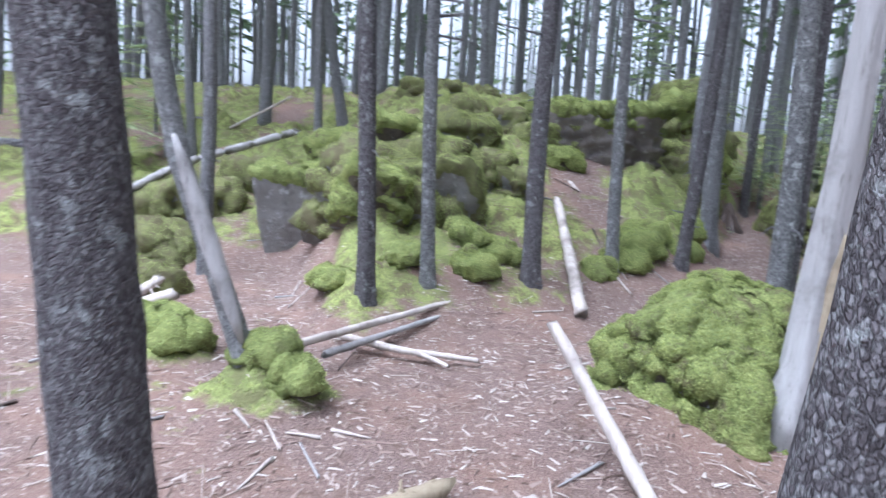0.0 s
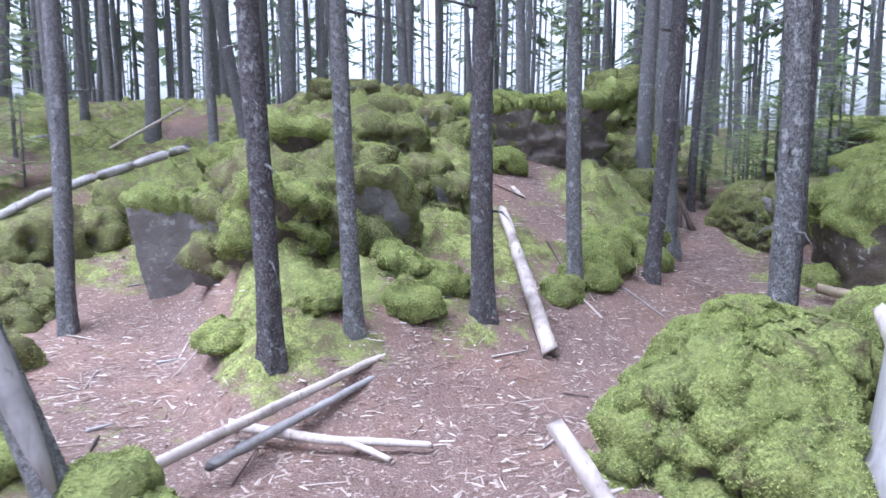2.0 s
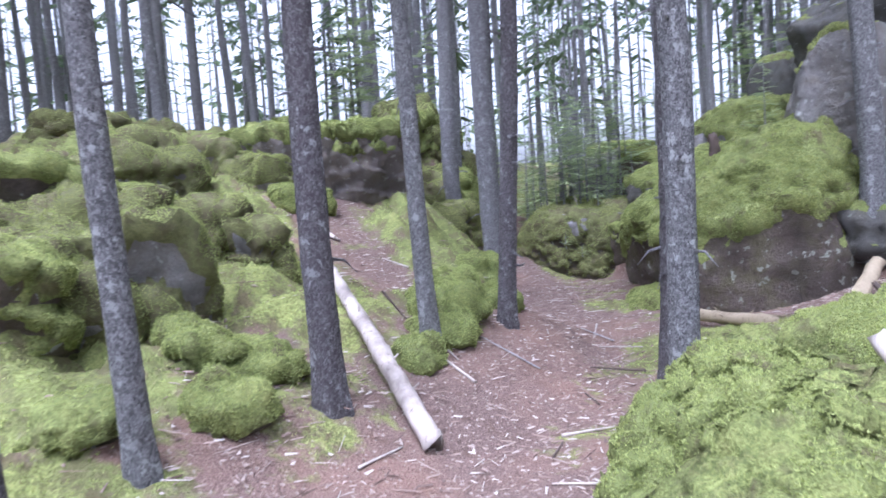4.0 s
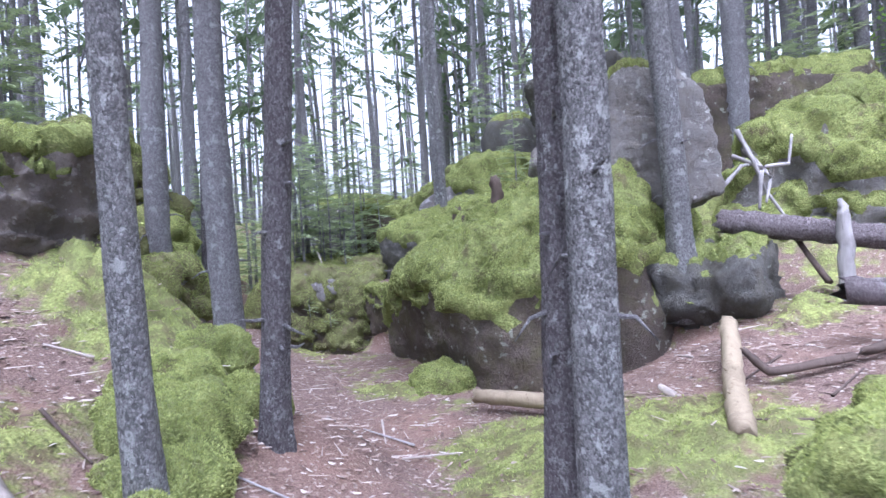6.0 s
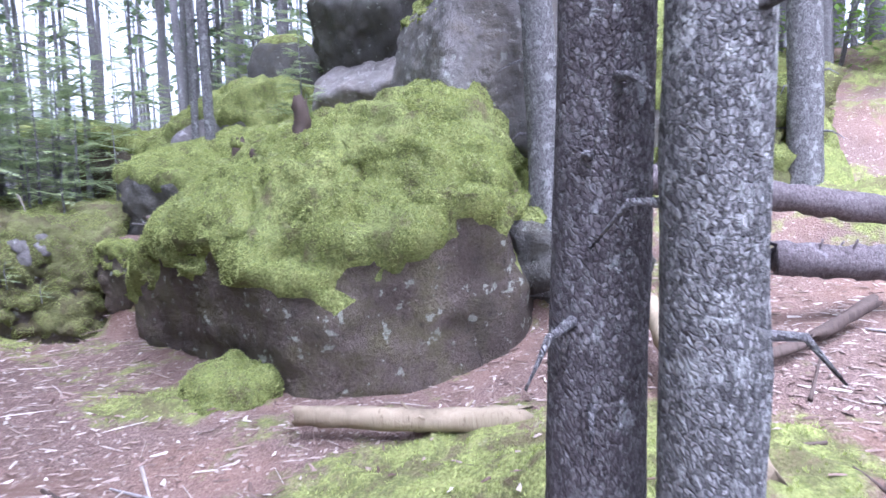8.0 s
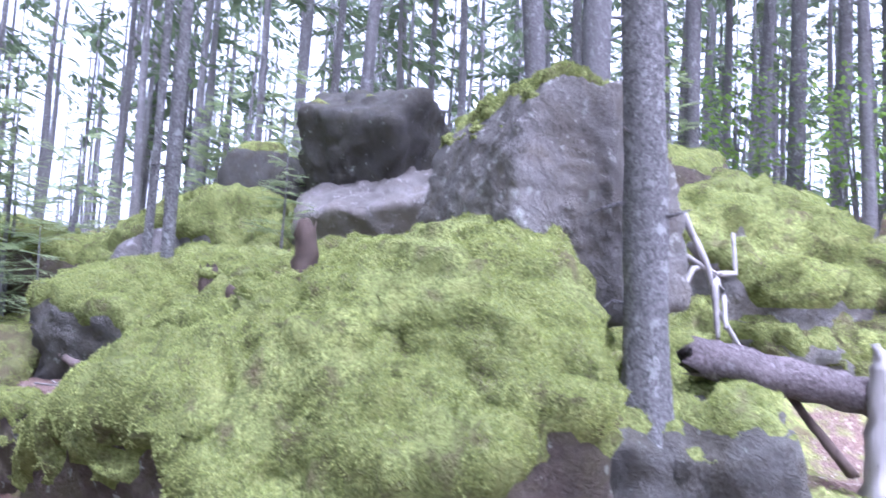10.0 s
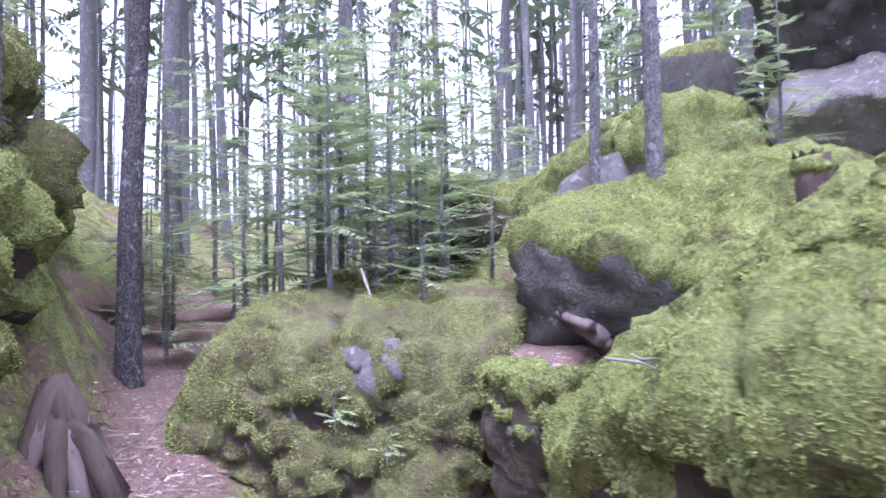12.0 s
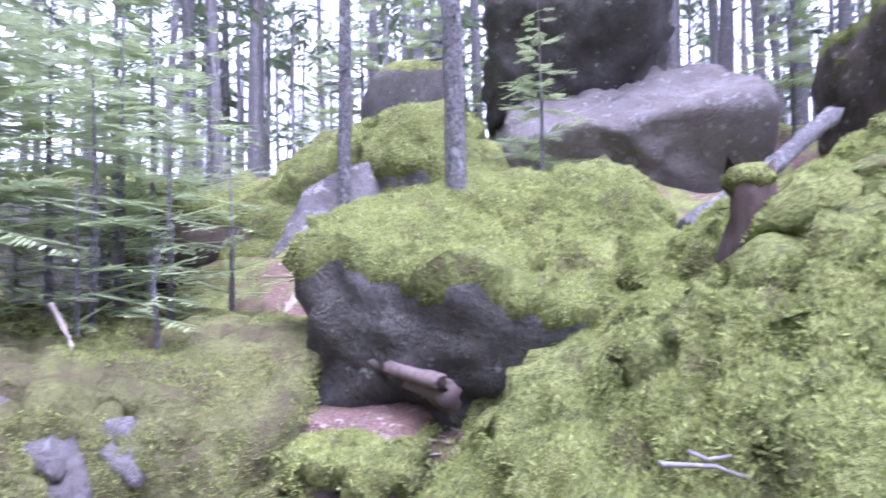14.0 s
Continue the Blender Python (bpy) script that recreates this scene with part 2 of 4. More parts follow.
LOWER_SLOPE = [(2.6, 0.0), (4.6, 0.36), (5.9, 0.62), (7.2, 0.78), (8.4, 1.35), (10.2, 2.2), (14.0, 3.4), (40.0, 6.0)]
UPPER_SLOPE = [(3.6, 0.0), (5.2, 0.2), (6.3, 0.27), (6.95, 0.98), (7.7, 1.2), (8.7, 1.7), (10.0, 2.15), (14.0, 3.4), (40.0, 6.0)]


def relief(x, y):
    d = y - toe(x)
    bank = 0.65 * sm(-0.9, 1.3, d) + 1.1 * sm(0.6, 4.2, d) + 1.2 * sm(3.0, 9.0, d)
    k = sm(6.3, 7.7, y)
    slope = (1 - k) * lift(x, LOWER_SLOPE) + k * lift(x - 0.75 * max(0.0, y - 12.0), UPPER_SLOPE)
    slope *= sm(-6.0, 3.0, y)
    back = 0.9 * sm(12.5, 18.0, y) * sm(4.0, 7.0, x)
    z = max(bank, slope) + 0.25 * min(bank, slope) + 0.5 * back
    z += 0.30 * bell(x, y, 2.0, 4.75, 0.65, 1.05, -42) + 0.12 * bell(x, y, 1.1, 3.8, 0.5, 0.5)
    z += 0.25 * bell(x, y, 3.5, 4.95, 0.70, 0.45) + 1.6 * bell(x, y, 4.85, 13.9, 0.8, 1.25)
    z += 0.24 * bell(x, y, -1.0, 4.0, 0.34, 0.28) + 0.26 * bell(x, y, -2.0, 4.85, 0.36, 0.32)
    z -= 0.8 * bell(x, y, 6.8, 11.18, 0.36, 0.26)
    k = trail(x, y)
    if y > 8.0 and k > 0.01:
        z += (0.2 + 0.13 * max(0.0, y - 9.0) - z) * min(1.0, 1.3 * k) * sm(8.0, 9.5, y)
    return z


def mossy(x, y):
    """How much moss covers the ground there."""
    d = y - toe(x)
    m = 0.60 * sm(-0.9, 0.5, d)
    m = max(m, 0.62 * bell(x, y, 1.9, 4.6, 0.75, 1.25, -42), 0.62 * bell(x, y, 3.5, 4.95, 0.85, 0.6))
    m = max(m, min(1.0, 1.3 * bell(x, y, -1.0, 4.0, 0.40, 0.34)), min(1.0, 1.3 * bell(x, y, -2.0, 4.85, 0.40, 0.36)))
    m = max(m, 0.62 * sm(5.6, 8.0, x) * (1 - 0.35 * sm(7.5, 6.0, y)), 0.7 * bell(x, y, 3.0, 6.0, 0.7, 0.5), 0.75 * bell(x, y, 5.2, 8.9, 0.5, 0.6))
    m = max(m, 0.46 * sm(4.6, 6.2, y) * sm(1.0, 2.2, x))
    if x < -1.0:
        m = max(0.25, m - 0.35 * bell(x, y, -1.9, 7.4, 1.5, 1.2))
    patch = noise.noise(Vector((x * 0.8, y * 0.8, 11.0))) + 0.5 * noise.noise(Vector((x * 2.1, y * 2.1, 3.0)))
    return max(0.0, (m + 0.6 * patch * sm(0.1, 0.5, m)) * (1 - 0.9 * trail(x, y)))


def ground_at(x, y, m=None):
    m = mossy(x, y) if m is None else m
    base = relief(x, y)
    z = base
    z += 0.05 * fbm((x * 0.9, y * 0.9, 0.3), 3)
    if m > 0.3:
        lump = noise.noise(Vector((x * 1.6, y * 1.6, 4.0)))
        small = 1 - 2 * abs(noise.noise(Vector((x * 4.2, y * 4.2, 7.0))))
        cushion = 1.0 - min(1.0, noise.voronoi(Vector((x * 2.7, y * 2.7, 1.3)))[0][0] / 0.6) ** 2
        z += (m - 0.3) * 0.30 * (cushion - 0.3) * sm(0.15, 0.6, base)
        z += (m - 0.3) * (0.34 * lump + 0.16 * small) * sm(0.2, 0.9, base)
        z += (m - 0.3) * (0.12 * small + 0.10 * noise.noise(Vector((x * 2.6, y * 2.6, 5.0))) + 0.06 * noise.noise(Vector((x * 9.0, y * 9.0, 2.0))))
    return z


def axis(lo, hi, step, reach):
    inner = list(np.arange(lo, hi, step))
    a, s, out = lo, step, []
    while a > -reach:
        s *= 1.22
        a -= s
        out.append(a)
    b, s, far = hi, step, []
    while b < reach:
        far.append(b)
        s *= 1.22
        b += s
    return out[::-1] + inner + far


def build_ground():
    xs, ys = axis(-6.0, 13.0, 0.075, 420.0), axis(-1.5, 18.0, 0.075, 420.0)
    verts, weight = [], []
    for y in ys:
        for x in xs:
            m = mossy(x, y)
            verts.append((x, y, ground_at(x, y, m)))
            weight.append(m)
    w = len(xs)
    faces = [(j * w + i, j * w + i + 1, (j + 1) * w + i + 1, (j + 1) * w + i) for j in range(len(ys) - 1) for i in range(w - 1)]
    ob = mesh_object("ground", verts, faces, LITTER)
    at = ob.data.attributes.new("moss", "FLOAT", "POINT")
    at.data.foreach_set("value", weight)
    return tagged(ob, "reddish needle-covered forest floor with mossy banks", "ground", kind="structure")


GROUND = build_ground()


# ---- boulders ----
def icosphere(level):
    bm = bmesh.new()
    bmesh.ops.create_icosphere(bm, subdivisions=level, radius=1.0)
    bm.verts.ensure_lookup_table()
    v = [x.co.copy() for x in bm.verts]
    f = [tuple(q.index for q in x.verts) for x in bm.faces]
    bm.free()
    return v, f


ICO = {k: icosphere(k) for k in (3, 4, 5, 6)}
TUFT_SPOTS = []


def boulder(label, centre, planes, mat, level=5, rough=0.05, moss=0.0, moss_up=0.45, thick=0.05, sharp=14, seed=0, name="boulder", group="", tufts=True, creep=(0, 0, 0), strata=0.0, cap=None, big_lump=0.0):
    """A rock cut by planes (normal, distance from its centre), with a moss cap where it faces up."""
    base = new(name)
    base.location = centre
    c = Vector(centre)
    pl = [(Vector(nv).normalized(), d) for nv, d in planes]
    vs, fs = ICO[level]
    pts = []
    for d in vs:
        inv = sum((max(0.0, d.dot(nv)) / dd) ** sharp for nv, dd in pl) ** (1.0 / sharp)
        r = 1.0 / max(inv, 0.2)
        p = d * r
        q = (p + c) * 1.0 + Vector((seed * 3.1, 0, 0))
        ridge = 1 - 2 * abs(noise.noise(q * 2.6))
        p = p + d * rough * (2.2 * fbm(q * 1.3, 3) + 0.9 * fbm(q * 5.0, 3) + 0.45 * ridge + 0.9 * fbm(q * 14.0, 3) + 1.3 * (noise.voronoi(q * 2.3)[0][0] - 0.4))
        if strata:
            w = (q.z * 4.5 + 0.8 * noise.noise(q * 0.9) + 0.35 * q.x) % 1.0
            p = p + Vector((d.x, d.y, 0)) * strata * (w * w - 0.4)
        pts.append(p)
    part("rock", pts, fs, mat, base)
    if moss > 0:
        nrm = [Vector((0, 0, 0)) for _ in pts]
        for f in fs:
            nn = (pts[f[1]] - pts[f[0]]).cross(pts[f[2]] - pts[f[0]])
            for i in f:
                nrm[i] += nn
        cover, up = [], []
        for p, nn in zip(pts, nrm):
            nn.normalize()
            q = p + c
            k = nn.z - moss_up + 0.35 * fbm(q * 2.0, 3) + 0.25 * fbm(q * 7.0, 2) + (moss - 0.5) + p.dot(Vector(creep))
            cover.append(k)
            lump = 0.5 + 1.3 * fbm(q * 3.2, 2) + 0.7 * (1 - 2 * abs(noise.noise(q * 8.0))) + 0.5 * noise.noise(q * 19.0)
            cushion = 1.0 - min(1.0, noise.voronoi(q * 5.5 + Vector((0, 0, seed)))[0][0] / 0.55) ** 2
            t = (thick * (0.6 + lump) + (0.35 * thick + big_lump) * (cushion - 0.35)) * sm(0.0, 0.35, k) - 0.02 * (1 - sm(-0.15, 0.05, k))
            droop = 0.05 * sm(0.0, 0.15, k) * (1 - sm(0.15, 0.4, k))
            up.append(p + nn * t - Vector((0, 0, droop)))
        keep = [f for f in fs if max(cover[i] for i in f) > -0.12]
        used = sorted({i for f in keep for i in f})
        back = {i: k for k, i in enumerate(used)}
        part("moss_cap", [up[i] for i in used], [tuple(back[i] for i in f) for f in keep], cap or MOSS, base, "thick green moss")
        if tufts:
            for f in keep:
                if min(cover[i] for i in f) > 0.08:
                    a, b2, d2 = (up[i] + c for i in f)
                    TUFT_SPOTS.append((a, b2, d2))
    return tagged(base, label, "boulder", group)


boulder("huge boulder with a damp dark face under a thick moss mantle", (7.0, 8.8, 0.8),
        [((-0.78, -0.63, -0.06), 1.80), ((-1, -0.1, -0.05), 1.82), ((-0.86, 0.469, -0.2), 1.34), ((-0.40, 0.28, 0.875), 1.02), ((0.02, -0.94, 0.34), 1.56),
         ((0.1, -1, 0), 1.6), ((-0.2, 0.95, 0.2), 1.55), ((-0.2, 0.6, 0.77), 1.05), ((-0.78, -0.1, 0.62), 1.36), ((1, 0, 0.2), 0.95), ((0.45, 0.25, 0.86), 1.0), ((0.05, -0.1, 1), 1.45), ((0, 0, -1), 1.1)],
        ROCK_DARK, 6, 0.065, 0.55, 0.32, 0.09, 22, 1, creep=(0, 0.15, 0.85))
boulder("tilted angular granite boulder with a thin moss rim", (7.05, 7.5, 2.3),
        [((-0.652, 0.757, 0.1), 0.56), ((-0.4, 0.5, -0.75), 0.48), ((-0.5, 0.6, 0.6), 0.66), ((0.1, 0, 1), 0.66), ((0.652, -0.757, 0.1), 0.50),
         ((0.5, -0.55, 0.67), 0.60), ((-0.8, -0.58, 0.08), 0.40), ((0.1, -0.2, -1), 0.66), ((0.8, 0.58, 0), 0.7)], ROCK, 6, 0.045, 0.42, 0.70, 0.055, 20, 2, creep=(-0.15, 0.2, 0.1))
# The darkened rock colour stands in for the shaded cavity here.
boulder("low dark boulder under the tree by the crevice", (6.98, 6.9, 0.64),
        [((-1, 0.1, 0.1), 0.62), ((0.1, -1, 0.2), 0.5), ((-0.1, 0.1, 1), 0.58), ((1, 0, 0), 1.0), ((0, 1, 0), 0.5), ((0, 0, -1), 0.6), ((-0.75, -0.1, -0.65), 0.34), ((0, -0.75, -0.65), 0.34)],
        ROCK_SHADED, 5, 0.15, 0.55, 0.7, 0.05, 9, 3)
boulder("mossy boulder with lilac stones beside a dark hollow", (6.95, 12.1, 0.5),
        [((-0.76, -0.65, 0.12), 0.84), ((0.3, -0.95, -0.15), 0.90), ((-0.8, 0.6, 0.1), 1.1), ((0, -0.05, 1), 0.85), ((1, 0, 0), 1.5), ((0, 1, 0), 1.2), ((0, 0, -1), 0.8), ((-0.5, -0.45, 0.75), 0.93), ((-0.52, 0.52, 0.68), 0.92)],
        ROCK_DARK, 6, 0.08, 0.78, 0.25, 0.035, 16, 4, creep=(-0.05, 0, 0.2), cap=MOSS_OLD)
# The overhang's shade is part of this rock's colour.
boulder("overhanging mossy ledge boulder with pale lichen", (7.5, 10.5, 1.3),
        [((-0.85, -0.1, -0.5), 0.48), ((-0.3, -0.1, 0.95), 0.36), ((-0.1, -1, 0.1), 0.55), ((-0.2, 1, 0), 0.62), ((1, 0, 0), 0.7), ((0, 0, -1), 0.6), ((-1, 0.1, 0.05), 0.52)],
        ROCK_SHADED, 5, 0.10, 0.64, 0.5, 0.06, 14, 5)
boulder("rounded mossy boulder on the slope", (8.25, 10.3, 1.4),
        [((-1, 0, 0.3), 0.55), ((0, 0, 1), 0.60), ((0, -1, 0.2), 0.6), ((0, 1, 0.2), 0.65), ((1, 0, 0), 0.7), ((0, 0, -1), 0.6), ((-0.6, 0, 0.8), 0.62)],
        ROCK, 5, 0.07, 0.95, 0.2, 0.07, 8, 6)
boulder("great pale slab boulder with a brown needle patch on top", (10.75, 9.75, 2.8),
        [((-0.5, 0.12, 0.85), 0.42), ((-0.75, 0.02, -0.62), 0.66), ((0.1, -1, 0.1), 0.92), ((-0.3, 0.95, 0.1), 0.98), ((1, 0, 0), 1.2), ((0.1, -0.15, 1), 0.66), ((0, 0, -1), 0.65), ((-1, 0.05, 0.1), 0.86)],
        ROCK_PALE, 5, 0.085, 0.26, 0.74, 0.03, 14, 7, cap=LITTER, tufts=False)
boulder("dark block boulder balanced on the pale slab", (11.2, 10.25, 3.85),
        [((-0.8, 0.3, -0.4), 0.66), ((-0.6, 0.1, 0.8), 0.6), ((-0.1, -1, -0.2), 0.85), ((-0.2, 1, 0), 0.7), ((1, 0, 0), 0.9), ((0.05, -0.15, 1), 0.58), ((0, 0, -1), 0.7)],
        ROCK_SHADED, 5, 0.09, 0.42, 0.72, 0.05, 14, 8)
boulder("rounded dark boulder on the slope", (11.9, 11.9, 3.3),
        [((-1, 0, 0), 0.55), ((0, 0, 1), 0.55), ((0, -1, 0.2), 0.48), ((0, 1, 0.2), 0.55), ((1, 0, 0), 0.7), ((0, 0, -1), 0.9)],
        ROCK_SHADED, 4, 0.05, 0.5, 0.6, 0.05, 8, 9)
boulder("moss-covered boulder pile on the slope", (10.1, 11.65, 2.1),
        [((-1, 0, 0.3), 0.75), ((0, 0, 1), 0.75), ((0, -1, 0.3), 0.75), ((0, 1, 0.2), 0.9), ((1, 0, 0), 1.2), ((0, 0, -1), 0.9), ((-0.6, 0.3, 0.7), 0.7)],
        ROCK, 5, 0.11, 0.8, 0.3, 0.08, 8, 10)
boulder("low mossy boulder with a bare dark side", (9.75, 12.75, 1.75),
        [((-1, -0.1, 0), 0.6), ((0, 0, 1), 0.5), ((0, -1, 0), 0.6), ((0, 1, 0.2), 0.9), ((1, 0, 0), 1.0), ((0, 0, -1), 0.7), ((-0.6, -0.3, 0.7), 0.56)],
        ROCK_DARK, 5, 0.07, 0.6, 0.5, 0.07, 12, 15)
boulder("leaning lilac quartz slab", (9.15, 11.75, 2.12),
        [((-0.8, -0.3, 0.35), 0.12), ((0.8, 0.3, -0.35), 0.3), ((-0.2, 0.4, 0.9), 0.22), ((0.1, -1, 0.3), 0.24), ((-0.1, 1, 0.4), 0.26), ((0, 0, -1), 0.5)], ROCK_BLUE, 4, 0.02, 0, sharp=22, seed=11)
boulder("large mossy boulder behind the fallen log", (9.5, 6.2, 1.75),
        [((-1, 0, 0.2), 1.1), ((-0.1, 0.1, 1), 1.05), ((0, -1, 0.4), 1.1), ((0, 1, 0.3), 0.85), ((1, 0, 0), 1.4), ((0, 0, -1), 1.2), ((-0.6, -0.3, 0.75), 1.0)],
        ROCK, 5, 0.15, 0.72, 0.35, 0.09, 9, 12)
boulder("dark flat boulder on the upper slope", (10.6, 7.2, 3.0),
        [((-1, -0.3, 0), 0.7), ((0, 0, 1), 0.55), ((0, -1, 0), 1.2), ((0, 1, 0), 0.8), ((1, 0, 0), 1.0), ((0, 0, -1), 1.1), ((-0.5, -0.2, 0.8), 0.62)],
        ROCK_DARK, 5, 0.08, 0.5, 0.6, 0.06, 14, 16)
boulder("grey block boulder standing out of the bank with a moss cap", (-1.88, 8.95, 0.62),
        [((0.3, -0.95, -0.06), 0.27), ((-1, -0.1, -0.18), 0.42), ((0.85, -0.25, -0.6), 0.28), ((0.95, -0.2, 0.1), 0.5), ((0.1, 0.1, 1), 0.50), ((0, 1, 0), 0.9), ((0, 0, -1), 0.95)],
        ROCK_PALE, 5, 0.03, 0.62, 0.5, 0.11, 30, 13)
boulder("square grey block half sunk in the mossy bank", (-0.95, 9.35, 0.95),
        [((0.1, -1, 0), 0.3), ((-1, 0, 0), 0.25), ((1, 0, 0), 0.25), ((0, 0, 1), 0.3), ((0, 1, 0), 0.5), ((0, 0, -1), 0.5)], ROCK, 4, 0.03, 0.5, 0.5, 0.06, 16, 17)
boulder("layered rock ledge with a thick moss top", (2.55, 11.55, 1.62),
        [((0.15, -1, -0.1), 0.78), ((1, -0.1, -0.12), 0.86), ((-1, -0.2, 0.1), 1.1), ((0, -0.05, 1), 0.78), ((0, 1, 0), 0.8), ((0, 0, -1), 0.9), ((0.7, -0.7, -0.15), 0.98)],
        ROCK_LEDGE, 6, 0.10, 0.3, 1.0, 0.10, 22, 14, strata=0.13, creep=(0, 0, 1.15))
boulder("mossy rock block on the crest of the bank", (-1.25, 17.2, 2.35),
        [((0, -1, 0), 0.4), ((-1, 0, 0), 0.5), ((1, 0, 0), 0.5), ((0, 0, 1), 0.4), ((0, 1, 0), 0.5), ((0, 0, -1), 0.6)], ROCK, 4, 0.05, 0.5, 0.5, 0.06, 12, 18)
boulder("far mossy boulder in the wood", (10.2, 14.6, 2.0),
        [((0, -1, 0), 0.6), ((-1, 0, 0), 0.7), ((1, 0, 0), 0.8), ((0, 0, 1), 0.5), ((0, 1, 0), 0.5), ((0, 0, -1), 0.8)], ROCK, 4, 0.08, 0.6, 0.45, 0.06, 9, 19)
boulder("moss-grown rock roof over the dark hollow", (7.4, 11.0, 0.98),
        [((-1, 0.1, 0.1), 0.55), ((0, -1, 0), 0.4), ((0, 1, 0), 0.42), ((1, 0, 0), 0.6), ((-0.12, 0, 1), 0.16), ((0, 0, -1), 0.2)], LITTER, 5, 0.04, 0.22, 0.6, 0.04, 9, 22)
boulder("small brown stone at the hollow's mouth", (6.72, 10.72, 0.78),
        [((0, -1, 0), 0.14), ((-1, 0, 0), 0.2), ((1, 0, 0), 0.3), ((0, 0, 1), 0.2), ((0, 1, 0), 0.18), ((0, 0, -1), 0.35)], ROCK_DARK, 5, 0.06, 0.62, 0.4, 0.05, 7, 20, "stone")


boulder("low mound of lumpy green moss over a sunken boulder", (1.95, 4.65, 0.02),
        [((0.743, -0.669, 0.1), 0.66), ((-0.743, 0.669, -0.1), 0.42), ((-0.6, 0.5, 0.62), 0.56), ((0.6, -0.5, 0.62), 0.72), ((0.67, 0.74, 0.1), 1.1), ((-0.67, -0.74, -0.12), 0.98), ((-0.5, -0.6, 0.65), 0.84), ((0.5, 0.55, 0.67), 0.88), ((0, 0, 1), 0.68), ((0, 0, -1), 0.5)],
        ROCK_DARK, 6, 0.075, 0.80, 0.22, 0.06, 8, 51, name="moss_mound", big_lump=0.035)
boulder("lumpy moss mound with a bare crumbling earth side", (3.55, 4.9, 0.15),
        [((-1, 0.1, -0.1), 0.62), ((-0.6, 0.2, 0.75), 0.68), ((0.1, 1, 0.0), 0.52), ((0, 0.6, 0.75), 0.62), ((0, -1, 0), 0.6), ((0, -0.6, 0.75), 0.66), ((1, 0, 0), 0.85), ((0.1, 0, 1), 0.70), ((0, 0, -1), 0.5)],
        ROCK_DARK, 5, 0.09, 0.76, 0.26, 0.06, 8, 52, name="moss_mound", big_lump=0.04)


def moss_hummocks():
    """Cushions of moss over roots and small stones beside the trail."""
    for k, (x, y, r) in enumerate(((2.35, 8.1, 0.30), (2.6, 8.55, 0.26), (2.15, 7.75, 0.22), (3.1, 8.5, 0.2), (3.3, 9.3, 0.28), (0.35, 6.75, 0.2), (-0.3, 6.6, 0.17), (-0.95, 6.3, 0.16), (-1.0, 4.05, 0.15), (-0.80, 3.95, 0.15),
                                   (-2.0, 4.85, 0.2), (-1.8, 4.75, 0.15), (1.75, 7.4, 0.16), (0.6, 7.2, 0.22), (5.3, 8.75, 0.24), (3.0, 6.05, 0.2))):
        rng = random.Random(300 + k)
        r *= 0.85
        pl = [((math.cos(a), math.sin(a), 0.35), r * rng.uniform(0.85, 1.15)) for a in (0.3, 1.3, 2.4, 3.4, 4.5, 5.5)] + [((rng.uniform(-0.2, 0.2), rng.uniform(-0.2, 0.2), 1), r * rng.uniform(0.42, 0.6)), ((0, 0, -1), r * 0.6)]
        boulder("soft green moss hummock beside the trail", (x, y, ground_at(x, y) - 0.25 * r), pl, ROCK_DARK, 4, 0.2 * r, 0.86, 0.12, 0.05, 7, 330 + k, "moss_hummock", "moss hummocks", big_lump=0.03)


moss_hummocks()


def bank_stones():
    """Moss-grown stones that make up the bank and the slope."""
    rng = random.Random(31)
    fields = [(-0.2, 8.2, 1.5, 1.3, 24), (0.9, 9.4, 1.2, 0.9, 15), (-2.6, 9.4, 1.2, 1.2, 10), (2.0, 8.6, 0.6, 0.5, 5), (4.4, 12.3, 0.8, 1.3, 13), (0.3, 12.5, 2.8, 2.0, 9),
              (9.3, 5.3, 1.3, 0.7, 6), (4.95, 13.1, 0.55, 0.9, 22), (-3.2, 7.2, 0.5, 0.6, 4)]
    k = 0
    for cx, cy, sx, sy, n in fields:
        for _ in range(n):
            x, y = cx + rng.uniform(-1, 1) * sx, cy + rng.uniform(-1, 1) * sy
            r = rng.uniform(0.15, 0.40)
            if 0.95 < x < 2.6 and 6.3 < y < 9.9 or -2.9 < x < -1.15 and y < 9.0 or trail(x, y) > 0.02:
                continue
            if cx in (4.95, 4.4):
                r = min(r, 0.3)
            z = ground_at(x, y)
            mossed = 0.82
            if cx in (4.95, 4.4):
                z, mossed = z - 0.5 * r, 0.9
            pl = [((-1, rng.uniform(-0.4, 0.4), rng.uniform(0, 0.4)), r * rng.uniform(0.8, 1.2)), ((1, rng.uniform(-0.4, 0.4), rng.uniform(0, 0.4)), r * rng.uniform(0.8, 1.2)),
                  ((rng.uniform(-0.4, 0.4), -1, rng.uniform(-0.3, 0.2)), r * rng.uniform(0.7, 1.0)), ((0, 1, 0.2), r), ((rng.uniform(-0.3, 0.3), rng.uniform(-0.3, 0.3), 1), r * rng.uniform(0.5, 0.9)), ((0, 0, -1), r)]
            boulder("moss-grown stone bedded in the bank", (x, y, z - r * 0.12), pl, ROCK if k % 3 else ROCK_DARK, 4, 0.17 * r / 0.4, mossed, 0.12, 0.06, 9, 40 + k, "stone", "mossy stones", cap=MOSS if k % 3 == 0 else MOSS_OLD)
            k += 1


bank_stones()


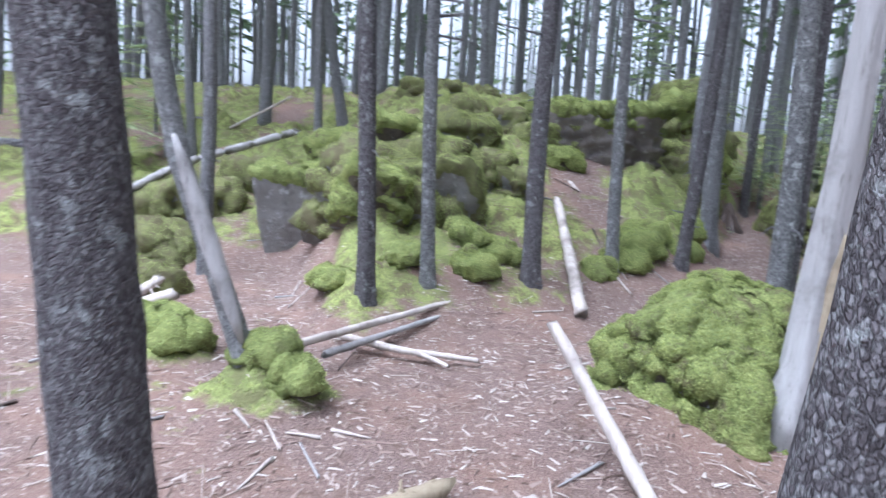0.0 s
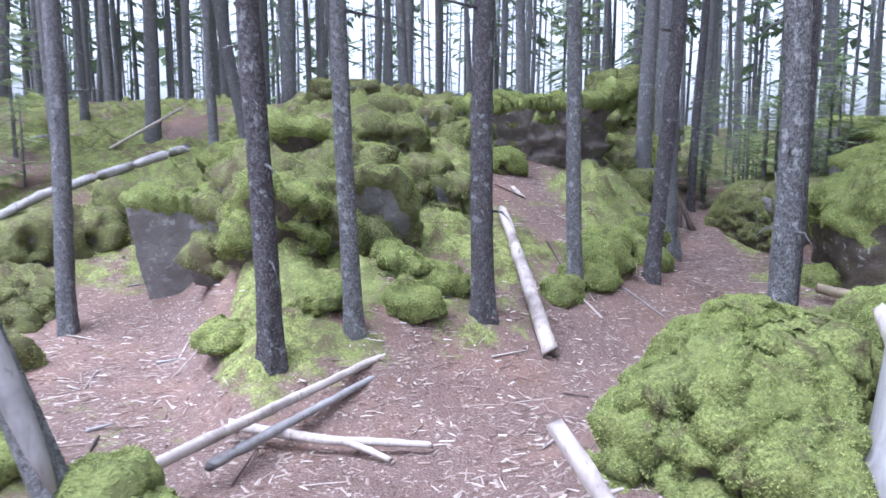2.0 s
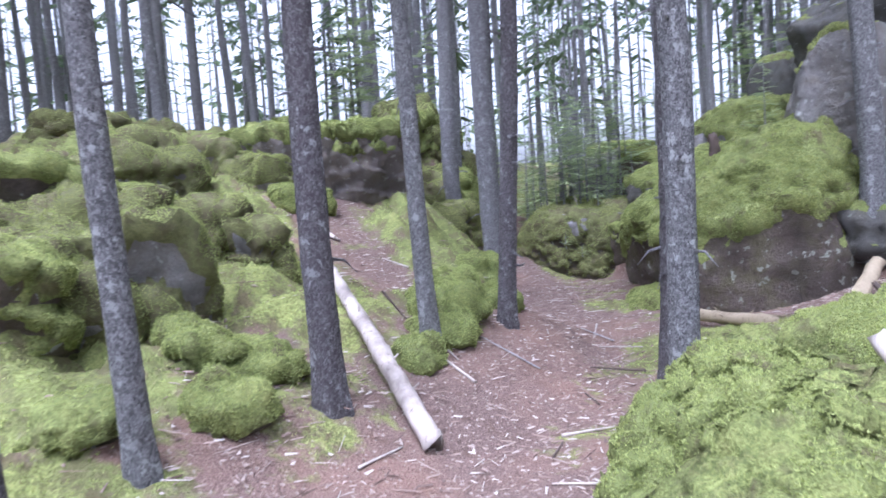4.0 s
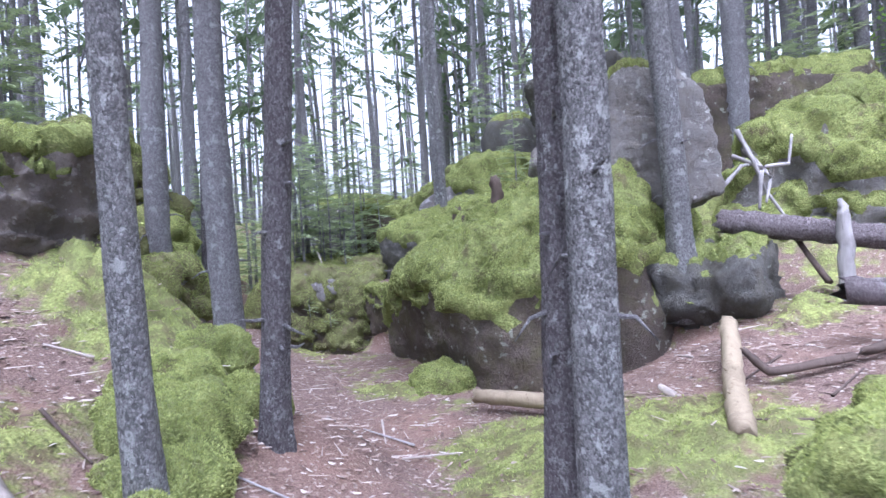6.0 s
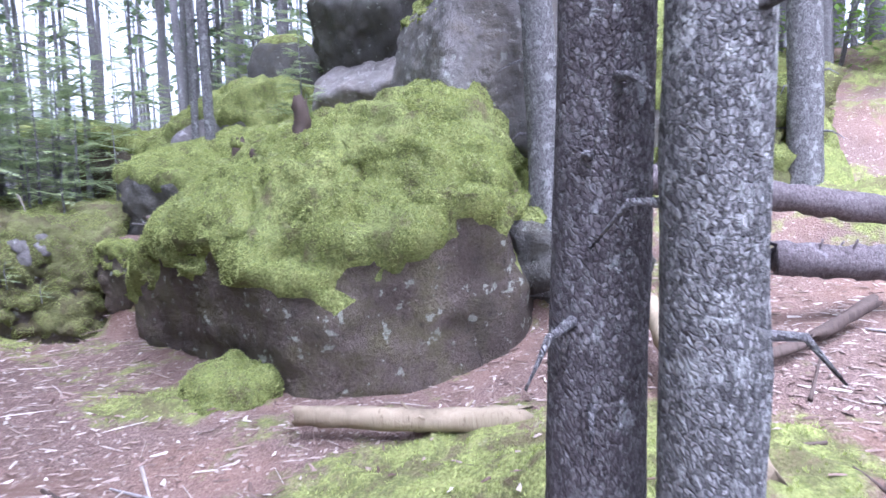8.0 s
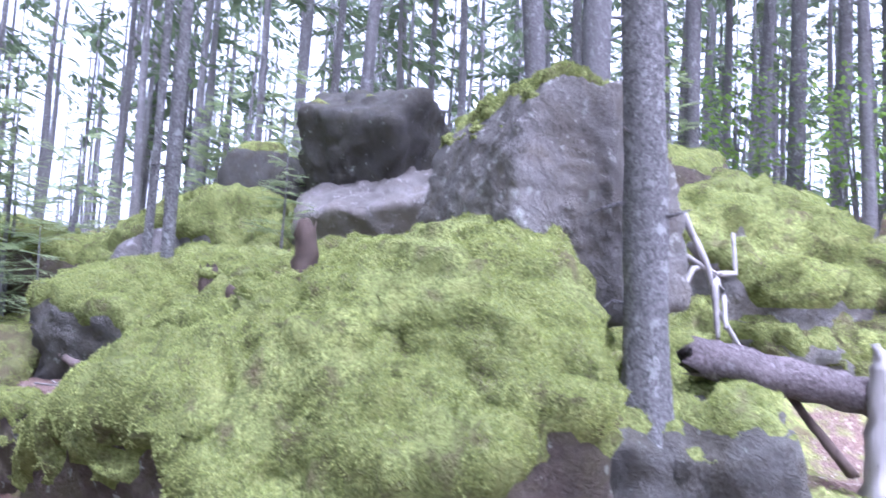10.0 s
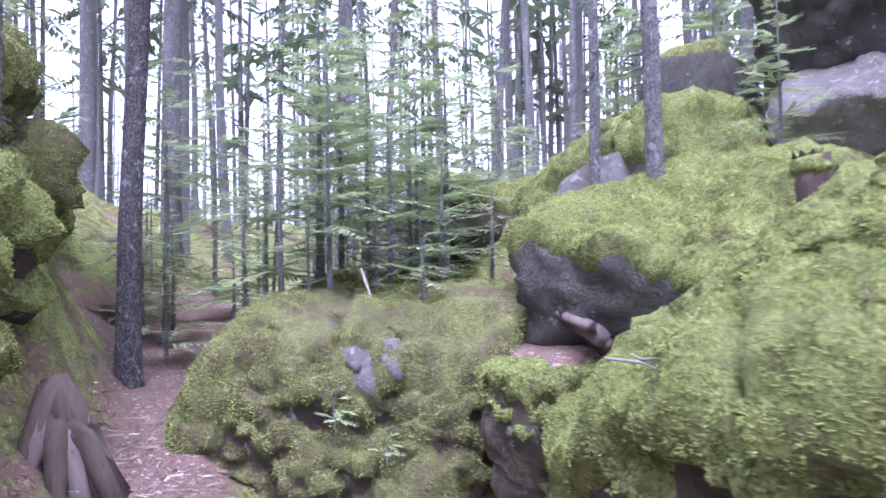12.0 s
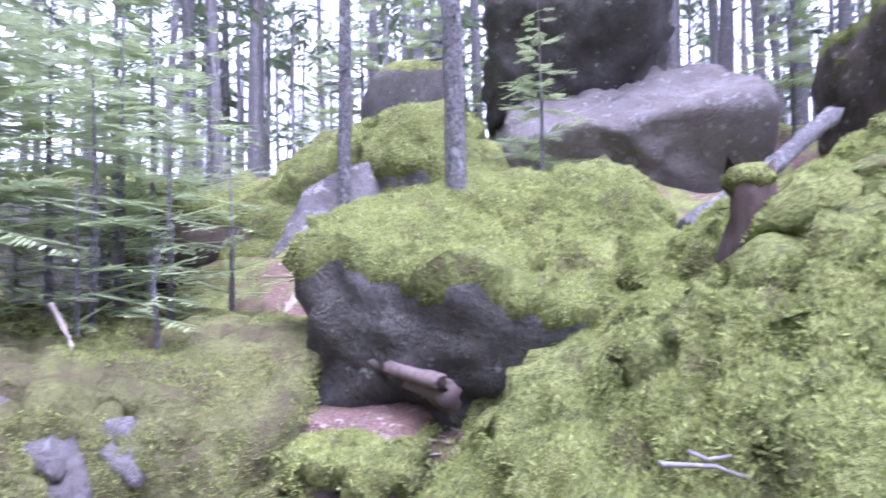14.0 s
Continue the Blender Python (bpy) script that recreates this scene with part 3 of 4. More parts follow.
# ---- trees ----
def tube(path, radii, sides=10, wob=0.0, seed=0, cap=True):
    """A bent round bar through the given places."""
    verts, faces = [], []
    for k, (p, r) in enumerate(zip(path, radii)):
        p = Vector(p)
        a = Vector(path[max(0, k - 1)])
        b = Vector(path[min(len(path) - 1, k + 1)])
        d = (b - a).normalized()
        u = d.orthogonal().normalized() if abs(d.z) < 0.9 else d.cross(Vector((0, 1, 0))).normalized()
        v = d.cross(u)
        for s in range(sides):
            an = 2 * math.pi * s / sides
            rr = r * (1 + wob * noise.noise(Vector((math.cos(an) * 1.7, math.sin(an) * 1.7, k * 0.9 + seed * 5.3))))
            verts.append(p + (u * math.cos(an) + v * math.sin(an)) * rr)
    n = len(path)
    for k in range(n - 1):
        for s in range(sides):
            t = (s + 1) % sides
            faces.append((k * sides + s, k * sides + t, (k + 1) * sides + t, (k + 1) * sides + s))
    if cap:
        faces.append(tuple(range(sides))[::-1])
        faces.append(tuple(range((n - 1) * sides, n * sides)))
    return verts, faces


def join(lists):
    verts, faces = [], []
    for v, f in lists:
        o = len(verts)
        verts += v
        faces += [tuple(i + o for i in q) for q in f]
    return verts, faces


def spray(rng, at, way, size):
    """One needle spray: a flat twig with side shoots."""
    w = way.normalized()
    side = w.cross(Vector((0, 0, 1)))
    side = side.normalized() if side.length > 0.01 else Vector((1, 0, 0))
    v = [at, at + w * size * 0.5 + side * size * 0.22, at + w * size, at + w * size * 0.5 - side * size * 0.22]
    v[2] = v[2] - Vector((0, 0, size * 0.15))
    return v, [(0, 1, 2), (0, 2, 3)]


def conifer_meshes(seed, height, r0, live_from, twigs, mat):
    rng = random.Random(seed)
    n = 12
    lean = (rng.uniform(-0.02, 0.02), rng.uniform(-0.02, 0.02))
    path, rad = [], []
    for k in range(n):
        h = height * (k / (n - 1)) ** 1.4
        path.append((lean[0] * h + 0.03 * math.sin(h * 0.9 + seed), lean[1] * h + 0.03 * math.cos(h * 0.7 + seed), h - 0.25))
        rad.append(r0 * (1 - 0.85 * h / height) * (1 + 0.5 * math.exp(-h * 5)))
    tv, tf = tube(path, rad, 9, 0.12, seed)
    tw, lv = [], []
    for _ in range(twigs):
        h = rng.uniform(1.2, live_from + 2)
        a = rng.uniform(0, 2 * math.pi)
        ln = rng.uniform(0.15, 0.9) * (0.4 if h < 2.5 else 1)
        o = Vector((lean[0] * h, lean[1] * h, h))
        d = Vector((math.cos(a), math.sin(a), rng.uniform(-0.25, 0.25)))
        tw.append(tube([o, o + d * ln * 0.6, o + d * ln + Vector((0, 0, rng.uniform(-0.15, 0.1)))], [0.011, 0.008, 0.003], 3, cap=False))
    whorls = int((height - live_from) / 0.8)
    for k in range(whorls):
        h = live_from + (height - live_from) * k / whorls
        reach = (0.5 + 1.5 * (1 - k / whorls)) * rng.uniform(0.6, 1.1)
        for _ in range(5):
            if rng.random() < 0.45:
                continue
            a = rng.uniform(0, 2 * math.pi)
            o = Vector((lean[0] * h, lean[1] * h, h + rng.uniform(-0.2, 0.2)))
            d = Vector((math.cos(a), math.sin(a), -0.22))
            lv.append(tube([o, o + d * reach], [0.012, 0.003], 3, cap=False))
            m = int(5 + reach * 5)
            for j in range(m):
                q = o + d * reach * (0.2 + 0.8 * j / m)
                s = 1 if j % 2 else -1
                w = d + Vector((-d.y, d.x, 0)) * s * rng.uniform(0.5, 1.1) + Vector((0, 0, rng.uniform(-0.4, 0.1)))
                lv.append(spray(rng, q, w, rng.uniform(0.22, 0.42)))
    trunk = bpy.data.meshes.new("trunk")
    v, f = join([(tv, tf)] + tw)
    trunk.from_pydata([tuple(p) for p in v], [], f)
    trunk.materials.append(mat)
    trunk.polygons.foreach_set("use_smooth", [True] * len(trunk.polygons))
    crown = bpy.data.meshes.new("crown")
    v, f = join(lv)
    crown.from_pydata([tuple(p) for p in v], [], f)
    crown.materials.append(NEEDLES)
    return trunk, crown


FAR_KINDS = [conifer_meshes(20 + k, 13 + 1.3 * (k % 4), 0.082 + 0.014 * (k % 4), 4.2 + 1.1 * (k % 4), 40, BARK_HAZED) for k in range(7)]


def far_tree(x, y, kind, turn, scale):
    ob = new("spruce_tree")
    ob.location = (x, y, ground_at(x, y) - 0.1)
    ob.rotation_euler = (random.uniform(-0.03, 0.03), random.uniform(-0.03, 0.03), turn)
    ob.scale = (scale, scale, scale)
    for nm, me in zip(("trunk", "crown"), FAR_KINDS[kind]):
        new(nm, me).parent = ob
    return tagged(ob, "slender grey spruce with a bare trunk and dead twigs", "tree", "spruces of the wood")


def near_tree(x, y, z, r0, lean=(0.0, 0.0), mat=BARK, seed=0, label="", height=11.0, twigs=16, bend=0.0, crown=True):
    """A spruce that the path passes close by: flared foot, bark plates, twig stubs."""
    ob = new("spruce_tree")
    if z < 1.01:
        z = ground_at(x, y)
    ob.location = (x, y, z)
    rng = random.Random(seed)
    n, path, rad = 60, [], []
    for k in range(n):
        h = height * (k / (n - 1)) ** 1.6
        b = bend * math.sin(min(h, 6.0) / 6.0 * math.pi)
        path.append((lean[0] * h + b + 0.02 * math.sin(h * 1.3 + seed), lean[1] * h + 0.02 * math.cos(h * 1.1 + seed), h - 0.15 if k else -0.5))
        rad.append(r0 * (1 - 0.55 * h / height) * (1 + 0.3 * math.exp(-max(0, h - 0.05) * 7)))
    v, f = tube(path, rad, 28, 0.0, seed)
    out = []
    for p in v:
        q = Vector(p)
        ax = Vector((lean[0] * q.z, lean[1] * q.z, q.z))
        d = (q - ax)
        d.normalize()
        w = Vector((q.x * 1, q.y * 1, q.z * 0.5)) * 9 + Vector((seed * 7.7, 0, 0))
        k = 0.10 * fbm(w * 0.35, 2) + 0.09 * abs(noise.noise(w * 2.2)) + 0.06 * noise.noise(w * 5)
        root = 0.16 * math.exp(-max(0, q.z) * 5) * math.cos(5 * math.atan2(d.y, d.x) + seed)
        out.append(q + d * r0 * (k + root))
    part("trunk", out, f, mat, ob)
    for _ in range(twigs):
        h = rng.uniform(0.5, 6.0)
        a = rng.uniform(0, 6.283)
        ln = rng.uniform(0.04, 0.16) if h < 2.2 or rng.random() < 0.5 else rng.uniform(0.2, 0.8)
        b = bend * math.sin(min(h, 6.0) / 6.0 * math.pi)
        o = Vector((lean[0] * h + b, lean[1] * h, h)) + Vector((math.cos(a), math.sin(a), 0)) * r0 * 0.6
        d = Vector((math.cos(a), math.sin(a), rng.uniform(-0.3, 0.2)))
        tv, tf = tube([o, o + d * (ln * 0.5 + r0 * 0.3), o + d * (ln + r0 * 0.4) + Vector((0, 0, rng.uniform(-0.1, 0.03)))], [0.014, 0.009, 0.003], 5)
        part("twig", tv, tf, BARK_HAZED, ob)
    if crown:
        tr, cr = FAR_KINDS[seed % 7]
        c = new("crown", cr)
        c.parent = ob
        c.location = (lean[0] * 7.5, lean[1] * 7.5, 2.2)
    return tagged(ob, label or "spruce with scaly grey bark and short dead twigs", "tree", "spruces beside the path")


near_tree(-0.63, 5.88, 0.22, 0.080, (-0.02, 0), BARK, 1)
near_tree(-0.09, 6.32, 0.20, 0.066, (-0.02, 0), BARK_PALE, 2)
near_tree(0.965, 6.82, 0.15, 0.093, (-0.005, 0.0), BARK, 3)
near_tree(1.99, 7.54, 0.22, 0.070, (-0.04, 0), BARK_PALE, 4)
near_tree(2.92, 7.98, 0.25, 0.080, (0.04, -0.03), BARK, 5, "spruce with a slightly leaning dark trunk beside the path")
near_tree(3.19, 6.23, 0.22, 0.102, (-0.005, 0.0), BARK_PALE, 6, "pale lichen-spotted spruce of a close pair")
near_tree(3.34, 6.49, 0.25, 0.112, (0.015, -0.02), BARK, 7, "dark spruce of a close pair")
near_tree(6.56, 7.05, 1.16, 0.115, (-0.01, 0.03), BARK_PALE, 8, "spruce rooted on a boulder above a crevice")
near_tree(7.86, 10.67, 1.7, 0.052, (0.01, 0.0), BARK_PALE, 9)
near_tree(6.02, 13.45, 1.0, 0.075, (0.03, 0.0), BARK, 10)
near_tree(5.05, 12.75, 0.9, 0.072, (0.01, 0.02), BARK_PALE, 23, "pale lichened spruce on the mossy bank")
near_tree(-0.72, 1.62, 0.0, 0.122, (-0.10, 0), BARK, 11, "thick dark spruce trunk close beside the path", twigs=6)
near_tree(0.46, 0.90, 0.0, 0.085, (0.10, 0), BARK, 12, "dark spruce trunk close beside the path", twigs=4)
near_tree(3.93, 9.91, 0.40, 0.125, (0.0, 0.0), BARK_HAZED, 15, "stout grey-brown spruce at the foot of the bank")
near_tree(4.25, 11.5, 0.45, 0.12, (0.02, 0.0), BARK_HAZED, 16, "stout grey-brown spruce at the foot of the bank")
near_tree(-2.75, 8.0, 0.1, 0.085, (0.0, 0.0), BARK_HAZED, 17)
near_tree(8.3, 5.1, 1.2, 0.145, (0.0, 0.02), BARK_PALE, 14)
near_tree(9.9, 7.3, 2.2, 0.16, (-0.03, 0.02), BARK_HAZED, 18, "stout spruce on the upper slope")
near_tree(9.5, 7.75, 2.1, 0.11, (-0.10, 0.08), BARK_HAZED, 19, "leaning spruce on the upper slope")
near_tree(9.0, 11.7, 1.9, 0.045, (0.015, 0.0), BARK_PALE, 20)
near_tree(-1.9, 13.0, 2.0, 0.10, (-0.16, 0.0), BARK_HAZED, 21, "leaning spruce on the bank with a stubby knot")


def leaning_snag():
    """A half-stripped leaning trunk rooted in a moss tuft."""
    ob = new("leaning_tree")
    ob.location = (-1.05, 3.95, 0.05)
    pts = [(0.03, 0, -0.2), (-0.03, 0.02, 0.1), (-0.17, 0.04, 0.5), (-0.33, 0.06, 0.95), (-0.50, 0.08, 1.4), (-0.61, 0.1, 1.9), (-0.69, 0.12, 2.4), (-0.77, 0.14, 3.1), (-0.9, 0.16, 5.0), (-1.05, 0.2, 8.0)]
    v, f = tube(pts, [0.085, 0.078, 0.07, 0.068, 0.066, 0.063, 0.06, 0.056, 0.045, 0.02], 20, 0.15, 3)
    part("trunk", v, f, BARK_PALE, ob)
    bare, rr = [], []
    for k in range(9):
        t = k / 8
        bare.append((-0.10 - 0.44 * t + 0.03, 0.0 + 0.06 * t - 0.04, 0.35 + 1.2 * t))
        rr.append(0.055 * math.sin(math.pi * (0.02 + 0.96 * t)) ** 0.5)
    v, f = tube(bare, rr, 16, 0.1, 8)
    part("stripped_wood", v, f, GREY_WOOD, ob, "bare silver wood where the bark has gone")
    tagged(ob, "leaning spruce with its bark half stripped to silver wood", "tree")


leaning_snag()


def dead_trunk():
    ob = new("dead_tree")
    ob.location = (2.08, 3.8, 0.17)
    pts = [(-0.02, 0, -0.2), (0, 0, 0.05), (0.06, 0.0, 0.35), (0.11, 0, 0.8), (0.15, 0.0, 1.4), (0.18, 0, 2.0), (0.21, 0, 2.8), (0.25, 0, 4.0), (0.31, 0, 6.0), (0.35, 0, 8.0)]
    v, f = tube(pts, [0.21, 0.155, 0.11, 0.092, 0.086, 0.082, 0.079, 0.076, 0.06, 0.04], 28, 0.5, 5)
    part("trunk", v, f, GREY_WOOD, ob)
    v, f = tube([(0.05, -0.10, 0.0), (0.10, -0.065, 0.4), (0.15, -0.05, 0.9), (0.2, -0.045, 1.3)], [0.075, 0.05, 0.038, 0.008], 12, 0.6, 6)
    part("rotten_wood", v, f, YELLOW_WOOD, ob, "yellow rotten sapwood at the foot")
    tagged(ob, "barkless grey dead trunk with yellow rot at its foot", "tree")


dead_trunk()


def scatter_wood():
    rng = random.Random(5)
    spots = [(o.location.x, o.location.y) for o in scene.objects if o.name.startswith(("spruce_tree", "boulder"))]
    count = 0
    for _ in range(9000):
        # The arc runs past the view; unseen trees there are added for shade.
        a, r = rng.uniform(-1.45, 2.9), 6.5 + 26.0 * rng.random() ** 0.75
        x, y = 2.0 + r * math.cos(a), 5.0 + r * math.sin(a)
        if y - toe(x) < 1.4 and x < 9.0:
            continue
        if 4.5 < x < 9.0 and 3.0 < y < 15.0 or 9.0 < x < 12.5 and 6.5 < y < 13.0:
            continue
        if any((x - p) ** 2 + (y - q) ** 2 < (1.25 + 0.012 * r) ** 2 for p, q in spots):
            continue
        spots.append((x, y))
        far_tree(x, y, rng.randrange(7), rng.uniform(0, 6.28), rng.uniform(0.8, 1.25))
        count += 1
        if count >= 300:
            break


scatter_wood()


def far_wood():
    """The depth of the wood behind, too dense to count."""
    rng = random.Random(8)
    parts, leaves = [], []
    for _ in range(620):
        a, r = rng.uniform(-0.9, 3.0), 27.0 + 45.0 * rng.random()
        x, y = 2.0 + r * math.cos(a), 5.0 + r * math.sin(a)
        z, h, q = relief(x, y), rng.uniform(11, 17), rng.uniform(0.06, 0.12)
        lx, ly = rng.uniform(-0.5, 0.5), rng.uniform(-0.5, 0.5)
        parts.append(tube([(x, y, z - 0.3), (x + lx * 0.5, y + ly * 0.5, z + h * 0.5), (x + lx, y + ly, z + h)], [q, q * 0.7, 0.02], 6, cap=False))
        for _ in range(26):
            hh = rng.uniform(2.5, h)
            an, ln = rng.uniform(0, 6.28), rng.uniform(0.5, 1.7) * (1 - 0.5 * hh / h)
            d = Vector((math.cos(an), math.sin(an), -0.2))
            leaves.append(spray(rng, Vector((x + lx * hh / h, y + ly * hh / h, z + hh)), d, ln))
    v, f = join(parts)
    ob = mesh_object("far_wood", v, f, BARK_HAZED)
    tagged(ob, "dense wood of slender grey spruce trunks behind", "wood", kind="stuff")
    v, f = join(leaves)
    c = mesh_object("far_crowns", v, f, NEEDLES, False)
    c.parent = ob


far_wood()


# ---- logs, stumps, branches ----
def log(label, pts, r0, r1, mat, name, category, group=""):
    """A dead stem through the given places, with splintered ends and branch stubs."""
    ob = new(name)
    ob.location = pts[0]
    o = Vector(pts[0])
    p = [Vector(q) - o for q in pts]
    seed = int(abs(pts[0][0] * 131 + pts[0][1] * 71 + pts[0][2] * 37)) % 97
    rng = random.Random(seed)
    fine, rad = [], []
    n = max(8, int(sum((b - a).length for a, b in zip(p, p[1:])) / 0.06))
    n = min(n, 60)
    for k in range(n + 1):
        t = k / n * (len(p) - 1)
        i = min(int(t), len(p) - 2)
        q = p[i].lerp(p[i + 1], t - i)
        w = r0 * 0.3 if category != "log" else r0 * 0.12
        q = q + Vector((noise.noise(Vector((k * 0.11, seed, 0))), noise.noise(Vector((k * 0.11, seed, 5))), noise.noise(Vector((k * 0.11, seed, 9))))) * w
        fine.append(q)
        rad.append((r0 + (r1 - r0) * k / n) * (1 + 0.07 * noise.noise(Vector((k * 0.4, seed, 2)))))
    v, f = tube(fine, rad, 16 if r0 > 0.02 else 8, 0.7 if category == "stump" else 0.3, seed, True)
    sides = 16 if r0 > 0.02 else 8
    d0, d1 = (fine[0] - fine[2]).normalized(), (fine[-1] - fine[-3]).normalized()
    for s in range(sides):
        v[s] = v[s] + d0 * r0 * rng.uniform(-0.5, 0.9)
        v[-1 - s] = v[-1 - s] + d1 * r1 * rng.uniform(-0.6, 1.2)
    part("stem", v, f, mat, ob)
    if r0 > 0.028 and category == "log":
        for _ in range(5):
            k = rng.randrange(2, n - 1)
            a = Vector((rng.uniform(-1, 1), rng.uniform(-1, 1), rng.uniform(-0.2, 1))).normalized()
            ln = rad[k] + rng.uniform(0.02, 0.08)
            sv, sf = tube([fine[k], fine[k] + a * ln], [0.011, 0.006], 5)
            part("branch_stub", sv, sf, mat, ob)
    return tagged(ob, label, category, group)


log("barkless pinkish fallen log leaning up the bank", [(1.42, 6.42, 0.17), (1.43, 7.3, 0.62), (1.47, 8.56, 1.12)], 0.065, 0.05, PALE_WOOD, "fallen_log", "log")
log("thin pale pole lying on the bank", [(2.25, 8.72, 0.72), (1.82, 9.64, 1.32)], 0.042, 0.036, PALE_WOOD, "fallen_log", "log")
log("short pale log leaning against the ledge", [(3.47, 11.06, 0.57), (3.53, 11.48, 1.14)], 0.05, 0.045, PALE_WOOD, "fallen_log", "log")
log("long grey branch lying across the needle floor", [(0.66, 6.96, 0.24), (-0.1, 5.8, 0.24), (-0.97, 4.43, 0.24)], 0.022, 0.032, PALE_WOOD, "fallen_branch", "branch")
log("bark-covered branch beside the long grey one", [(0.5, 6.62, 0.16), (-0.1, 5.66, 0.16), (-0.75, 4.72, 0.12)], 0.018, 0.03, GREY_WOOD, "fallen_branch", "branch")
log("short forked branch with a dark end", [(0.36, 5.0, 0.05), (-0.2, 5.08, 0.07), (-0.76, 5.2, 0.14)], 0.02, 0.035, PALE_WOOD, "fallen_branch", "branch")
log("small side fork of a fallen branch", [(0.13, 4.88, 0.03), (0.02, 4.97, 0.05), (-0.12, 5.06, 0.07)], 0.016, 0.022, PALE_WOOD, "fallen_branch", "branch")
log("broken pale sapling pole leaning over the mossy mound", [(1.08, 2.95, 0.0), (0.86, 3.28, 0.36), (0.65, 3.55, 0.7)], 0.042, 0.03, PALE_WOOD, "broken_pole", "log")
log("pale log end beside the trail", [(-2.57, 5.57, 0.14), (-2.22, 5.64, 0.28)], 0.06, 0.055, PALE_WOOD, "fallen_log", "log")
log("pale log lying at the foot of the bank", [(-2.77, 6.00, 0.12), (-2.55, 6.20, 0.29)], 0.045, 0.04, PALE_WOOD, "fallen_log", "log")
log("pale upright log stub behind the mound", [(2.77, 4.44, 0.37), (2.79, 4.71, 0.79)], 0.06, 0.05, PALE_WOOD, "fallen_log", "log")
log("white barkless log among wood chips", [(2.36, 3.2, 0.06), (2.3, 2.75, 0.08), (2.2, 2.3, 0.06)], 0.075, 0.07, PALE_WOOD, "fallen_log", "log")
log("pale log end lying on the trail", [(0.1, 2.95, 0.05), (-0.35, 2.62, 0.05)], 0.05, 0.045, YELLOW_WOOD, "fallen_log", "log")
log("pale broken log lying on the trail", [(0.5, 2.85, 0.04), (0.15, 2.55, 0.04)], 0.05, 0.045, PALE_WOOD, "fallen_log", "log")
log("long dark fallen trunk on the crest of the bank", [(-4.41, 9.31, 0.79), (-3.75, 9.80, 1.25), (-2.41, 11.14, 1.84)], 0.05, 0.06, GREY_WOOD, "fallen_log", "log")
log("white dead pole on the crest of the bank", [(-1.52, 11.26, 1.46), (0.04, 12.11, 1.80)], 0.04, 0.03, PALE_WOOD, "fallen_log", "log")
log("dead pole leaning on the crest of the bank", [(-4.92, 13.89, 2.12), (-4.09, 13.75, 1.98)], 0.04, 0.03, GREY_WOOD, "fallen_log", "log")
log("thin dead pole propped across trunks", [(-4.05, 12.70, 1.82), (-2.83, 12.63, 2.50)], 0.025, 0.02, PALE_WOOD, "fallen_log", "log")
log("rotting yellow log before the huge boulder", [(4.82, 8.05, 0.30), (4.88, 7.5, 0.29), (4.98, 6.95, 0.30)], 0.05, 0.065, YELLOW_WOOD, "fallen_log", "log")
log("pale stick beside the rotting log", [(4.99, 6.68, 0.43), (4.78, 6.31, 0.32)], 0.025, 0.03, PALE_WOOD, "fallen_branch", "branch")
log("thin dry stick on the floor", [(4.50, 6.78, 0.29), (4.79, 6.15, 0.30)], 0.012, 0.012, PALE_WOOD, "fallen_branch", "branch")
log("long fallen trunk with peeling pinkish bark", [(6.93, 6.78, 1.52), (7.15, 5.6, 1.3), (7.3, 4.4, 1.1), (7.4, 3.0, 0.9)], 0.105, 0.095, FALLEN_BARK, "fallen_log", "log")
log("broken standing snag before the fallen trunk", [(7.0, 5.85, 0.5), (7.0, 5.86, 1.0), (6.97, 5.87, 1.5), (6.97, 5.88, 1.62)], 0.1, 0.02, GREY_WOOD, "snag", "stump")
log("splintered yellow log lying down the slope", [(5.5, 6.38, 0.80), (4.9, 6.2, 0.55), (4.3, 6.0, 0.36)], 0.055, 0.07, YELLOW_WOOD, "fallen_log", "log")
log("cut pinkish log end on the slope", [(5.85, 5.72, 0.98), (6.3, 4.7, 0.88)], 0.09, 0.10, FALLEN_BARK, "fallen_log", "log")
log("dark crooked branch on the slope", [(5.16, 6.21, 0.67), (5.13, 6.05, 0.54), (5.43, 5.67, 0.60), (5.88, 5.25, 0.74)], 0.022, 0.035, ROT_WOOD, "fallen_branch", "branch")
log("dark prop branch under the fallen trunk", [(7.14, 6.24, 1.32), (6.97, 6.00, 0.97)], 0.022, 0.028, ROT_WOOD, "fallen_branch", "branch")
log("tangled silver dead root", [(6.87, 7.01, 1.74), (7.15, 6.84, 1.83), (7.39, 6.72, 2.03), (7.60, 6.63, 2.06)], 0.024, 0.012, GREY_WOOD, "dead_root", "root", "silver roots")
log("tangled silver dead root", [(7.50, 6.77, 2.38), (7.48, 6.63, 2.07), (7.53, 6.56, 1.80), (7.54, 6.37, 1.47)], 0.024, 0.012, GREY_WOOD, "dead_root", "root", "silver roots")
log("tangled silver dead root", [(7.46, 6.81, 2.14), (7.51, 6.58, 2.01), (7.81, 6.40, 2.04), (7.96, 6.39, 2.32)], 0.024, 0.012, GREY_WOOD, "dead_root", "root", "silver roots")
log("tangled silver dead root", [(7.51, 6.58, 1.96), (7.37, 6.58, 1.62)], 0.024, 0.012, GREY_WOOD, "dead_root", "root", "silver roots")
log("tangled silver dead root", [(7.53, 6.72, 2.19), (7.57, 6.51, 1.91), (7.42, 6.53, 1.68)], 0.024, 0.012, GREY_WOOD, "dead_root", "root", "silver roots")
